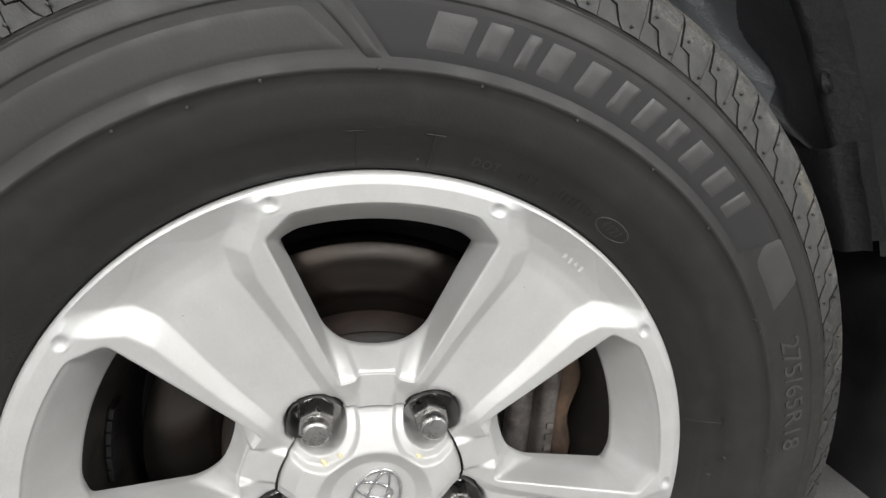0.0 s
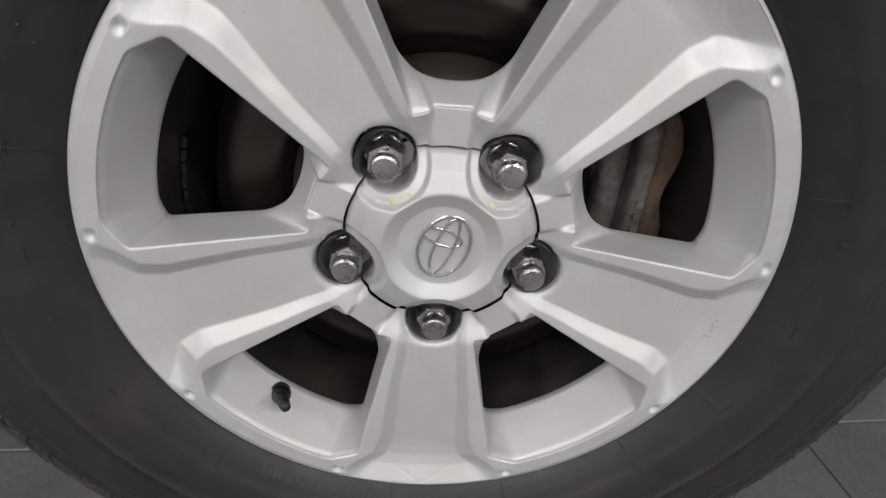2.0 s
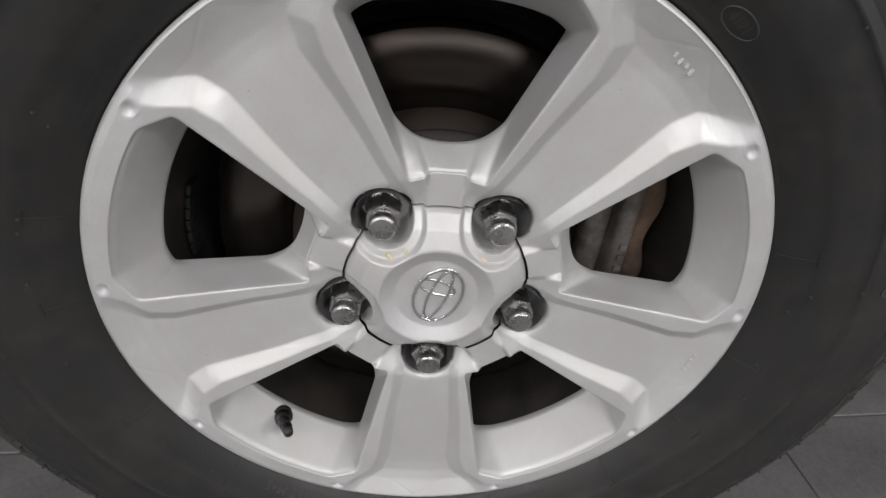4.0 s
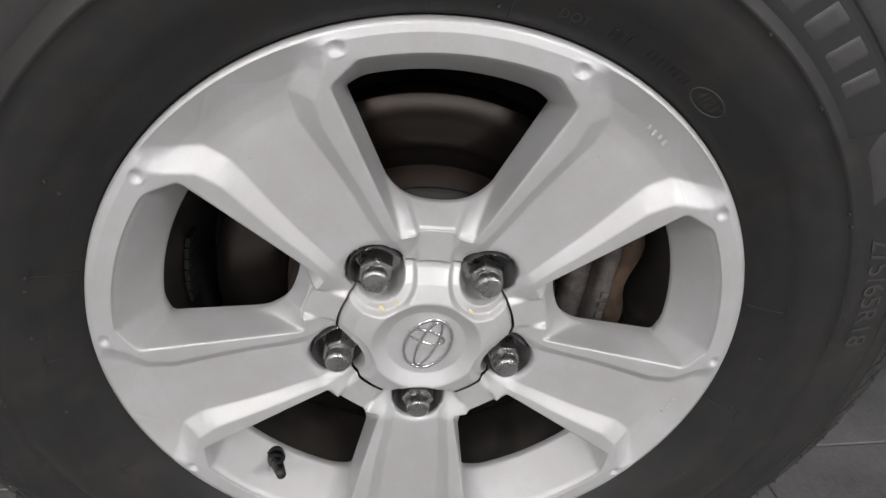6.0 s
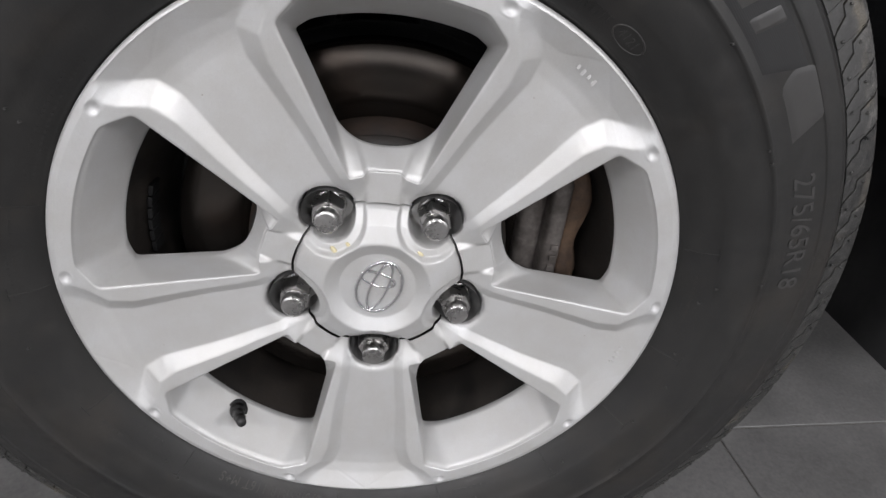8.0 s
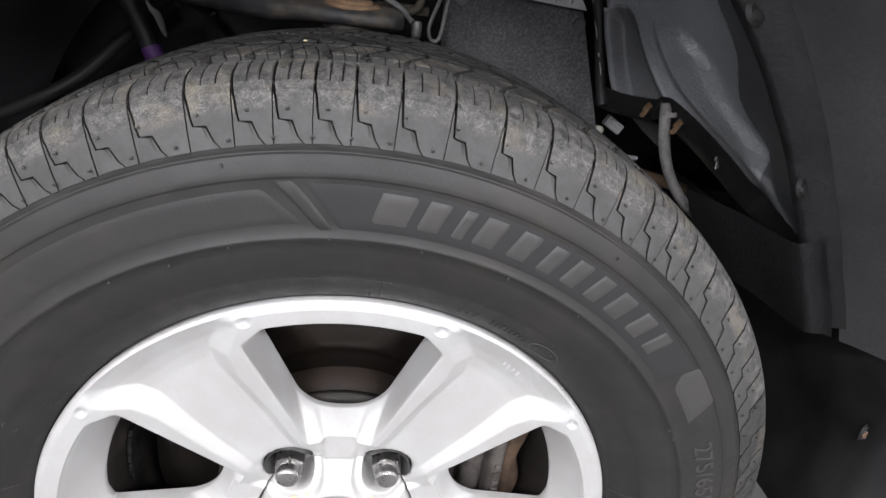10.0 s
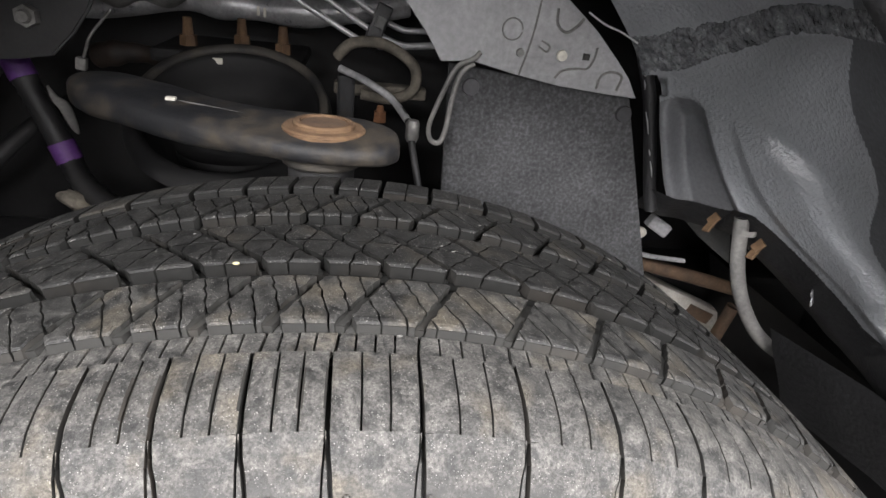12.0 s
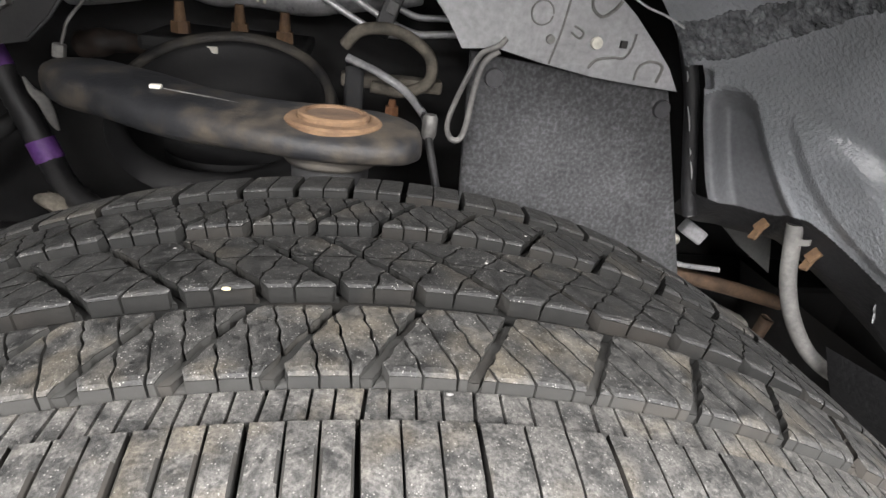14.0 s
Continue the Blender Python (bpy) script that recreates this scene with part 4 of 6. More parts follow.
def prism(verts, faces, poly, depth, low, amp, ends=None):
    """A block over a polygon; at the rib's two ends its edge is worn round and its wall leans out into the groove."""
    area = abs(sum(a[0] * b[1] - b[0] * a[1] for a, b in zip(poly, poly[1:] + poly[:1]))) / 2
    inner = inset(poly, 0.0005)
    if area < 6e-6 or len(inner) < 3:
        return
    ring = finely(poly, 0.0022)
    cx, cy = sum(p[0] for p in ring) / len(ring), sum(p[1] for p in ring) / len(ring)
    reach = max(math.hypot(x - cx, y - cy) for x, y in ring)
    n, b = len(ring), len(verts)

    def put(x, y, drop, lean=0.0):
        if ends:
            near = min(y - ends[0], ends[1] - y)
            drop += 0.0011 * max(0.0, 1 - max(near, 0.0) / 0.0026) ** 2
            if near < 0.0002:
                y += lean if y - ends[0] > ends[1] - y else -lean
        x, y = wobble(x, y, amp)
        verts.append(polar(math.degrees(x / 0.411), crown(y) - low - drop, y))
    for x, y in ring:
        put(x, y, 0.0002)
    for x, y in ring:
        k = max(0.55, 1 - 0.0010 / max(math.hypot(x - cx, y - cy), 1e-6))
        put(cx + (x - cx) * k, cy + (y - cy) * k, 0.00005)
    for x, y in ring:
        k = max(0.4, 1 - 0.0026 / max(math.hypot(x - cx, y - cy), 1e-6))
        put(cx + (x - cx) * k, cy + (y - cy) * k, 0.0)
    put(cx, cy, 0.0)
    for x, y in ring:
        put(x, y, 0.0004)
    for x, y in ring:
        put(x, y, depth, 0.0008)
    for k in range(n):
        q = (k + 1) % n
        faces.append((b + k, b + q, b + n + q, b + n + k))
        faces.append((b + n + k, b + n + q, b + 2 * n + q, b + 2 * n + k))
        faces.append((b + 2 * n + k, b + 2 * n + q, b + 3 * n))
        faces.append((b + 3 * n + 1 + k, b + 4 * n + 1 + k, b + 4 * n + 1 + q, b + 3 * n + 1 + q))


def core(verts, faces, y0, y1, s0, s1, pitch, slot):
    """The uncut lower half of a rib, which joins its blocks below the thin cuts."""
    W = MM * pitch
    W0 = MM * 4.1
    poly = inset([(s0 * W0 + slot / 2, y0), (s0 * W0 + W - slot / 2, y0), (s1 * W0 + W - slot / 2, y1), (s1 * W0 + slot / 2, y1)], 0.00012)
    prism(verts, faces, poly, 0.0078, 0.0042, 0.0, (y0 + 0.00012, y1 - 0.00012))


def rib(verts, faces, y0, y1, s0, s1, cuts0, cuts1, pitch, slot, sipe=0.00078, low=0.0, amp=0.0009, across=(), depth=0.0075):
    """The blocks of one rib within a pitch: thick slots slant from share s0 at y0 to s1 at y1; thin cuts slant from cuts0 to cuts1; across are cuts along the rim."""
    W = MM * pitch
    W0 = MM * 4.1
    pieces = [[(s0 * W0 + slot / 2, y0), (s0 * W0 + W - slot / 2, y0), (s1 * W0 + W - slot / 2, y1), (s1 * W0 + slot / 2, y1)]]
    lines = []
    for c0, c1 in zip(cuts0, cuts1):
        x0, x1 = s0 * W0 + (c0 - s0) * W, s1 * W0 + (c1 - s1) * W
        dx, dy = x1 - x0, y1 - y0
        n = math.hypot(dx, dy)
        nx, ny = dy / n, -dx / n
        lines.append((nx, ny, nx * x0 + ny * y0))
    lines += [(0.0, 1.0, y) for y in across]
    for nx, ny, c in lines:
        split = []
        for q in pieces:
            a, b = clip(q, nx, ny, c - sipe / 2), clip(q, -nx, -ny, -c - sipe / 2)
            split += [w for w in (a, b) if len(w) > 2]
        pieces = split
    for q in pieces:
        prism(verts, faces, q, 0.0055 if low == 0 else depth, low, amp, (y0, y1) if low == 0 else None)
    if low == 0:
        core(verts, faces, y0, y1, s0, s1, pitch, slot)


def tread_piece(kind, pitch):
    verts, faces = [], []
    if kind == "shoulder":
        n1 = 6
        L = np.interp(range(len(SHOULDER)), [0, 4, 7, 8, 9, 10, 12], [-0.72, -0.71, -0.65, -0.62, -0.35, -0.33, -0.08]) * 4.1 / pitch
        R = 1 + (np.interp(range(len(SHOULDER)), [0, 5, 6, 12], [0.238, 0.225, 0.215, 0.20]) - 1) * 4.1 / pitch
        f = 0.00035 / (0.41 * math.radians(1) * pitch)
        c1, c2 = L + (R - L) * 0.34, L + (R - L) * 0.67
        n2 = 5
        for a, b in ((L, c1 - f), (c1 + f, c2 - f), (c2 + f, R)):
            sub_block(verts, faces, SHOULDER[:n2], SH_BASE[:n2], a[:n2], b[:n2], pitch, 3, joined=(n2 - 1,))
        sub_block(verts, faces, SHOULDER[n2 - 1:n1], SH_BASE[n2 - 1:n1], L[n2 - 1:n1], R[n2 - 1:n1], pitch, 6, joined=(0, n1 - n2))
        n1 = 5
        sub_block(verts, faces, SHOULDER[n1:], SH_BASE[n1:], L[n1:], R[n1:], pitch, 6, 0.0007, joined=(0,))
        gap, wide = 0.0007 / (0.39 * math.radians(1) * pitch), 0.0015 / (0.39 * math.radians(1) * pitch)
        under = L.copy()
        under[9] = L[8]
        sub_block(verts, faces, [(y + 0.0006, r - 0.0004) for y, r in SHOULDER[4:]], SH_BASE[4:], (R + gap)[4:], (under + 1 - wide)[4:], pitch, 4, 0.0002)
        for s, i in ((0.10, 11), (-0.51, 7)):
            y, r = SHOULDER[i]
            p = Vector(polar(s * pitch, r, y - 0.0008))
            k = len(verts)
            for z in (0.0, 1.0):
                verts += [tuple(p + Vector((math.cos(t) * 0.0012, -0.0008 * z, math.sin(t) * 0.0012))) for t in np.linspace(0, 2 * math.pi, 6, endpoint=False)]
            faces += [(k + q, k + (q + 1) % 6, k + 6 + (q + 1) % 6, k + 6 + q) for q in range(6)] + [tuple(k + 6 + q for q in range(6))]
    elif kind == "strip":
        rib(verts, faces, 0.0392, 0.0532, -0.72, -0.66, [-0.48, -0.24, 0.0], [-0.45, -0.21, 0.03], pitch, 0.0012, low=0.0042, amp=0.0, sipe=0.0009)
    elif kind == "second":
        rib(verts, faces, 0.0545, 0.0868, -0.68, -0.02, [k / 3 + 0.16 for k in range(-3, 4)], [k / 3 - 0.14 for k in range(-3, 4)], pitch, 0.0040)
        # raised floor of the slanting slot, which ends in a ramp at the groove
        W = MM * 4.1
        prism(verts, faces, [(-0.30 * W - 0.0021, 0.0740), (-0.30 * W + 0.0021, 0.0740), (-0.03 * W + 0.0021, 0.0864), (-0.03 * W - 0.0021, 0.0864)], 0.0078, 0.0040, 0.0)
        prism(verts, faces, [(-0.68 * W - 0.0021, 0.0549), (-0.68 * W + 0.0021, 0.0549), (-0.30 * W + 0.0021, 0.0738), (-0.30 * W - 0.0021, 0.0738)], 0.0078, 0.0024, 0.0)
    elif kind == "centre":
        rib(verts, faces, 0.0977, 0.1365, 0.0, -1.32, [k / 2 - 0.1 for k in range(-4, 4)], [k / 2 + 0.50 for k in range(-4, 4)], pitch, 0.0042, across=(0.1175,), amp=0.0014)
    elif kind == "fourth":
        rib(verts, faces, 0.1490, 0.1815, -0.52, 0.28, [k / 3 + 0.20 for k in range(-3, 5)], [k / 3 - 0.14 for k in range(-3, 5)], pitch, 0.0036, amp=0.0012)
    elif kind == "far_shoulder":
        rib(verts, faces, 0.1945, 0.2200, 0.0, 0.12, [0.5], [0.62], pitch, 0.0030, amp=0.0)
    return verts, faces


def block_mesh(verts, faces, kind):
    """Scuffed rubber on what touches the road, plain rubber on the walls and floors of the cuts; on the inner ribs
    shade is put into its colour.
    """
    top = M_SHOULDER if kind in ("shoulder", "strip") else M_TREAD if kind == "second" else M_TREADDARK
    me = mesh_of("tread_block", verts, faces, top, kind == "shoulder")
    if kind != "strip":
        me.materials.append(M_BLOCKWALL if kind in KINDS[:3] else M_SHADEDWALL)
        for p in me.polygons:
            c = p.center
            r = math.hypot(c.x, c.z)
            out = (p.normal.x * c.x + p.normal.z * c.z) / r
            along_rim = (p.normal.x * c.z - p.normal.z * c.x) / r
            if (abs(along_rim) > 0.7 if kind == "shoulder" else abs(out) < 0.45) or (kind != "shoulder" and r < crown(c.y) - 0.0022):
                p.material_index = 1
    return me


KINDS = ("shoulder", "strip", "second", "centre", "fourth", "far_shoulder")
shared = {}
rest_v, rest_f = [], []
for i, c in enumerate(seq):
    a, width = bounds[i], bounds[i + 1] - bounds[i]
    mid = (a + width / 2 + 180) % 360 - 180
    for kind in KINDS:
        key = (kind, c, round(width, 3))
        if key not in shared:
            shared[key] = tread_piece(kind, width)
        v, f = shared[key]
        if -46 < mid < 68:
            mk = ("mesh",) + key
            if mk not in shared:
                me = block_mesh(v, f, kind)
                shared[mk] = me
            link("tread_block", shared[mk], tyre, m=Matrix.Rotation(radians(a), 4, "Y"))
        else:
            base = len(rest_v)
            ca, sa = math.cos(radians(a)), math.sin(radians(a))
            rest_v += [(x * ca + z * sa, y, -x * sa + z * ca) for x, y, z in v]
            rest_f += [tuple(base + q for q in face) for face in f]
tagged(link("tread", mesh_of("tread", rest_v, rest_f, M_TREAD), tyre, "blocks of tread rubber round the rest of the tyre"), kind="stuff")
for a, y, s in ((-5.85, 0.0958, 0.0017), (6.5, 0.122, 0.0009), (7.2, 0.1175, 0.0008), (-9.2, 0.1285, 0.0008), (10.2, 0.160, 0.0010), (3.1, 0.047, 0.0012)):
    bm = bmesh.new()
    bmesh.ops.create_icosphere(bm, subdivisions=1, radius=1.0, matrix=Matrix.Translation(polar(a, crown(y) - (0.001 if s > 0.002 else 0), y)) @ Matrix.Diagonal((s, s * 0.5, s * 0.45, 1)))
    part("pale_grit", bm, M_CREAM if s > 0.0015 else M_HOSE, tyre, "pale speck of dried dirt", True)

# ---- brake ----
disc = thing("brake_disc", (0, 0, ZC), "worn steel brake disc with rusty hat behind the wheel", "brake disc")
lathe("friction_ring", [(0.119, 0.091), (0.122, 0.088), (0.178, 0.088), (0.1795, 0.0895), (0.1795, 0.1175), (0.112, 0.119)], M_DISC, disc, segs=160)
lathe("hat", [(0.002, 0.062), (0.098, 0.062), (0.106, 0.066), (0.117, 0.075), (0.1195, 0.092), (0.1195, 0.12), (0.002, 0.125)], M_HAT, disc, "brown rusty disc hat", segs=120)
# unseen shield: a black disc added to close off the gap behind the wheel
lathe("dust_shield", [(0.06, 0.135), (0.182, 0.135), (0.188, 0.128), (0.190, 0.128), (0.186, 0.140), (0.06, 0.142)], M_BLACK, disc, "black dust shield disc, added to darken the view behind", segs=120)

caliper = thing("brake_caliper", (0.158, 0.1, ZC + 0.018), "grey cast-iron brake caliper with orange rust", "brake caliper")


def column(name, x0, x1, z0, z1, y0, y1, mat, label, notch=0.0):
    """A rounded upright casting rib, scalloped on its outer edge where notch is set."""
    verts, n = [], 15
    for i in range(n):
        t = i / (n - 1)
        z = lerp(z0, z1, t)
        e = 0.004 * (1 if i in (0, n - 1) else 0)
        xr = x1 - notch * (0.5 + 0.5 * math.cos(t * 4 * math.pi)) - e
        for k in range(16):
            a = 2 * math.pi * k / 16
            c, s = math.cos(a), math.sin(a)
            px = (x0 + xr) / 2 + (xr - x0) / 2 * math.copysign(abs(c) ** 0.55, c)
            py = (y0 + y1) / 2 + ((y1 - y0) / 2 - e) * math.copysign(abs(s) ** 0.55, s)
            verts.append((px, py, z + 0.25 * (px - x0)))
    faces = grid_faces(n, 16, True) + [tuple(range(16))[::-1], tuple((n - 1) * 16 + k for k in range(16))]
    return link(name, mesh_of(name, verts, faces, mat), caliper, label)


column("inner_rib", -0.034, -0.006, -0.075, 0.065, -0.022, 0.03, M_CALIPER, "dark cast rib")
cast = column("face_rib", -0.010, 0.011, -0.075, 0.065, -0.034, 0.03, M_CALIPER, "pale cast rib")
column("rusty_rib", 0.006, 0.034, -0.075, 0.068, -0.026, 0.03, M_RUSTDULL, "rusted cast rib", 0.008)
column("bridge_body", -0.036, 0.030, -0.085, 0.085, 0.0, 0.06, M_HAT, "rusty caliper body")
for k in range(5):
    part("cast_bar", box_bm(0.002, -0.0345, -0.045 + k * 0.011, 0.0065, 0.003, 0.006, 0.0008), M_CALIPER, cast)

weights = thing("wheel_weight_strip", polar(-86, 0.2035, 0.088)[0:2] + (ZC + polar(-86, 0.2035, 0.088)[2],), "black adhesive wheel weights stuck inside the barrel", "wheel weight")
for k in range(6):
    a = -78 - 3.2 * k
    p = Vector(polar(a, 0.2005, 0.086)) + Vector((0, 0, ZC)) - weights.location
    part("weight_block", box_bm(0, 0, 0, 0.0095, 0.019, 0.004, 0.0008, Matrix.Translation(p) @ Matrix.Rotation(radians(a), 4, "Y")), M_BLACK, weights)

# ---- car body round the wheel ----
car = thing("car_body", (0, 0.3, 0.25), "dark grey car body round the wheel arch", "car")


def body_part(name, verts, faces, mat, label="", smooth=True):
    return link(name, mesh_of(name, [(x, y - 0.3, z - 0.25) for x, y, z in verts], faces, mat, smooth), car, label)


def opening(a):
    """How far the arch stands off the circle: it rises towards the top."""
    return float(np.interp(abs(a), [0, 15, 26.7, 32, 42.7, 52, 62, 80, 106], [0.648, 0.612, 0.578, 0.564, 0.541, 0.526, 0.520, 0.532, 0.548])) / 0.546


def arch(name, profile, mat, a0, a1, label="", segs=90, follow=True):
    verts = []
    for r, y in profile:
        for a in np.linspace(a0, a1, segs + 1):
            k = r * (opening(a) if follow else 1)
            verts.append((k * math.sin(radians(a)), y, ZC + k * math.cos(radians(a))))
    return body_part(name, verts, grid_faces(len(profile), segs + 1), mat, label)


# flared lip of the arch: dark inner step, then the wide pale face
arch("arch_lip", [(0.500, 0.30), (0.518, 0.20), (0.524, 0.135), (0.527, 0.118), (0.533, 0.114), (0.541, 0.110), (0.546, 0.102)], M_LINER, 58, 71, "black plastic arch liner edge")
arch("liner_step", [(0.545, 0.135), (0.530, 0.119), (0.536, 0.113), (0.552, 0.104), (0.559, 0.098)], M_LINER, -104, 70, "black plastic liner edge")
arch("flare", [(0.556, 0.104), (0.563, 0.092), (0.575, 0.066), (0.592, 0.036), (0.612, 0.008), (0.634, -0.008), (0.662, -0.014), (0.70, -0.012), (0.72, 0.0)], M_ARCH, -106, 72, "smooth dark grey plastic wheel-arch flare")
arch("lower_liner", [(0.64, 0.030), (0.60, 0.030), (0.575, 0.040), (0.558, 0.050), (0.559, 0.12), (0.562, 0.25), (0.56, 0.42), (0.56, 0.58)], M_BLACK, 69, 100.3, "black textured lower liner", follow=False)
arch("left_liner", [(0.553, 0.11), (0.556, 0.25), (0.552, 0.50), (0.53, 0.60)], M_SIDELINER, -104, -38, "black plastic liner", follow=False)


def fender_mesh():
    verts = []
    n, m = 121, 8
    for deg in np.linspace(-106, 88, n):
        a = radians(deg)
        s, c = math.sin(a), math.cos(a)
        reach = min(1.25 / max(abs(s), 1e-6), (0.78 / c) if c > 0 else 9.0)
        for k in range(m):
            r = lerp(0.69 * opening(deg), max(reach, 0.70 * opening(deg)), k / (m - 1))
            verts.append((r * s, -0.004 + 0.02 * (k / (m - 1)) ** 2, ZC + r * c))
    return verts, grid_faces(n, m)


# fender and bonnet stand out of view, added to block light from above
body_part("fender", *fender_mesh(), M_BODY, "dark grey painted fender")
body_part("bonnet", [(-1.25, 0.012, 1.178), (1.25, 0.012, 1.178), (1.25, 1.7, 1.26), (-1.25, 1.7, 1.26), (-1.25, 1.7, 1.20), (1.25, 1.7, 1.20), (1.25, 0.03, 1.14), (-1.25, 0.03, 1.14)],
          [(0, 1, 2, 3), (7, 6, 5, 4), (0, 7, 6, 1), (2, 5, 4, 3)], M_BODY, "dark grey bonnet out of view, blocks light from above", False)


def slab_part(name, x0, x1, y0, y1, z0, z1, mat, label="", bevel=0.01):
    return part(name, box_bm((x0 + x1) / 2, (y0 + y1) / 2 - 0.3, (z0 + z1) / 2 - 0.25, x1 - x0, y1 - y0, z1 - z0, bevel), mat, car, label)


# closing panels added round the arch to keep room light out
slab_part("inner_wall", -1.2, 1.2, 0.70, 0.74, 0.24, 1.16, M_BLACK, "black closing wall behind the arch")
slab_part("front_bulkhead", 0.74, 0.78, 0.05, 0.72, 0.25, 1.15, M_BLACK, "black closing panel, keeps light out of the arch")
slab_part("rear_bulkhead", -0.78, -0.74, 0.05, 0.72, 0.25, 1.15, M_BLACK, "black closing panel, keeps light out of the arch")
slab_part("frame_rail", -1.15, 1.15, 0.60, 0.70, 0.40, 0.55, M_BLACK, "black chassis rail")
slab_part("wing_top", -0.74, 0.74, 0.30, 0.72, 1.11, 1.14, M_BLACK, "black closing panel over the arch")

# clips on the liner edge
for a, r, y in ((51.0, 0.520, 0.110), (33.0, 0.556, 0.110), (81.5, 0.552, 0.060)):
    clip = thing("push_clip", (r * math.sin(radians(a)), y, ZC + r * math.cos(radians(a))), "black plastic push clip fixed on the liner edge", "clip", "liner clips",
                 m=pose(r * math.sin(radians(a)), y, ZC + r * math.cos(radians(a))) @ Matrix.Rotation(radians(a), 4, "Y"))
    bm = bmesh.new()
    bmesh.ops.create_cone(bm, cap_ends=True, segments=20, radius1=0.011, radius2=0.008, depth=0.003, matrix=Matrix.Rotation(radians(60), 4, "X"))
    boss = part("boss", bm, M_BLACK, clip)
    bm = bmesh.new()
    bmesh.ops.create_cone(bm, cap_ends=True, segments=16, radius1=0.005, radius2=0.004, depth=0.002, matrix=Matrix.Translation((0, -0.004, -0.0025)) @ Matrix.Rotation(radians(60), 4, "X"))
    part("head", bm, M_RUSTDULL if a > 80 else M_BLACK, clip, "rusty screw head" if a > 80 else "black clip head")


# ---- sprayed inner wing ----
def smooth_net(net, nu, nv):
    """A smooth sheet through a net of control points."""
    def cr(p0, p1, p2, p3, t):
        return 0.5 * (2 * p1 + (p2 - p0) * t + (2 * p0 - 5 * p1 + 4 * p2 - p3) * t * t + (3 * p1 - p0 - 3 * p2 + p3) * t ** 3)

    def stretch(rows, n):
        k = len(rows)
        out = []
        for i in range(n):
            f = i / (n - 1) * (k - 1)
            j = min(int(f), k - 2)
            g = lambda q: rows[max(0, min(k - 1, q))]
            out.append(cr(g(j - 1), g(j), g(j + 1), g(j + 2), f - j))
        return out
    rows = [stretch([np.array(p, float) for p in row], nv) for row in net]
    cols = stretch([np.array(r) for r in rows], nu)
    return np.array(cols)


wing = thing("inner_wing", (0.35, 0.27, 0.64), "dark grey sprayed inner wing panel with glossy underseal", "inner wing")
YS = (0.41, 0.36, 0.31, 0.25, 0.18, 0.116)
ROWS_XZ = [((0.205, 0.935), (0.240, 0.945), (0.265, 0.95), (0.275, 0.955), (0.270, 0.95), (0.262, 0.94)),
           ((0.262, 0.868), (0.292, 0.876), (0.312, 0.880), (0.322, 0.880), (0.322, 0.872), (0.314, 0.862)),
           ((0.285, 0.805), (0.322, 0.800), (0.352, 0.800), (0.374, 0.798), (0.380, 0.792), (0.372, 0.785)),
           ((0.298, 0.765), (0.345, 0.755), (0.392, 0.738), (0.420, 0.728), (0.428, 0.715), (0.424, 0.705)),
           ((0.307, 0.742), (0.366, 0.728), (0.446, 0.676), (0.468, 0.655), (0.482, 0.632), (0.480, 0.622))]
net = [[(x, y, z) for (x, z), y in zip(row, YS)] for row in ROWS_XZ]
NI, NJ = 180, 220
sheet = smooth_net(net, NI, NJ)
AWAY = np.array((0.58, 0.77, -0.24))


def band_mid(j):
    return float(np.interp(j, [0, 12, 34, 60, 110], [21, 20, 16, 11.5, 8]))


def band_half(j):
    return float(np.interp(j, [0, 12, 34, 60, 110], [5, 4.6, 3.4, 2.4, 2.0]))


for p in range(NI):
    for q in range(NJ):
        i, j = p * 89 / (NI - 1), q * 109 / (NJ - 1)
        at = Vector(sheet[p, q])
        right = float(np.interp(i, [30, 46, 66, 90], [22, 27, 31, 36]))
        top = float(np.interp(j, [6, 10, 13, 18, 22, 30], [36, 31, 29.5, 29.5, 31.5, 37]))
        hollow = (0.028 * sstep((j - 8.5) / 6.5) - 0.012 * min(max((j - 15) / 12.0, 0.0), 1.0)) * sstep((right - j) / 2.2) * sstep((i - top) / 5.0)
        column_up = 0.003 * math.exp(-((j - 9) / 4.0) ** 2) * sstep((i - 33) / 6.0)
        fold = float(np.interp(i, [36, 44, 50, 57, 63.6, 67.6, 90], [33, 35.8, 37.8, 41.3, 46.8, 51.8, 96]))
        crest = max(fold + 3, float(np.interp(i, [30, 36, 39, 45, 55, 68], [36, 41, 47, 51, 55, 66])))
        rise = sstep((j - fold + 1.5) / 3.0) * (0.75 + 0.25 * sstep((j - fold) / (crest - fold)))
        ridge = 0.017 * rise * sstep((crest + 16 - j) / 17.0) * sstep((i - 33) / 10.0)
        under = 0.002 * sstep((fold - j) / 3.0) * sstep((j - right) / 3.0) * sstep((i - 42) / 14.0)
        slot = 0.02 * sstep((i - 26.5) / 1.0) * sstep((31.5 - i) / 1.0) * sstep((10.5 - j) / 1.5)
        dent = 0.014 * math.exp(-((at.y - 0.215) / 0.02) ** 2 - ((i - 66) / 9.0) ** 2)
        lump = 0.0007 * noise.noise(at * 30)
        sheet[p, q] += AWAY * (hollow - column_up - ridge + under + slot + lump)
        sheet[p, q, 0] += dent
base_at = np.array(wing.location)
TRIM = [int(v) for v in np.interp(range(NJ), [0, 20, 30, 40, 50, 60, 70, 80, 90, 100, 110, 130, 219], [166, 165, 155, 148, 140, 131, 127, 131, 137, 143, 149, 158, 165])]
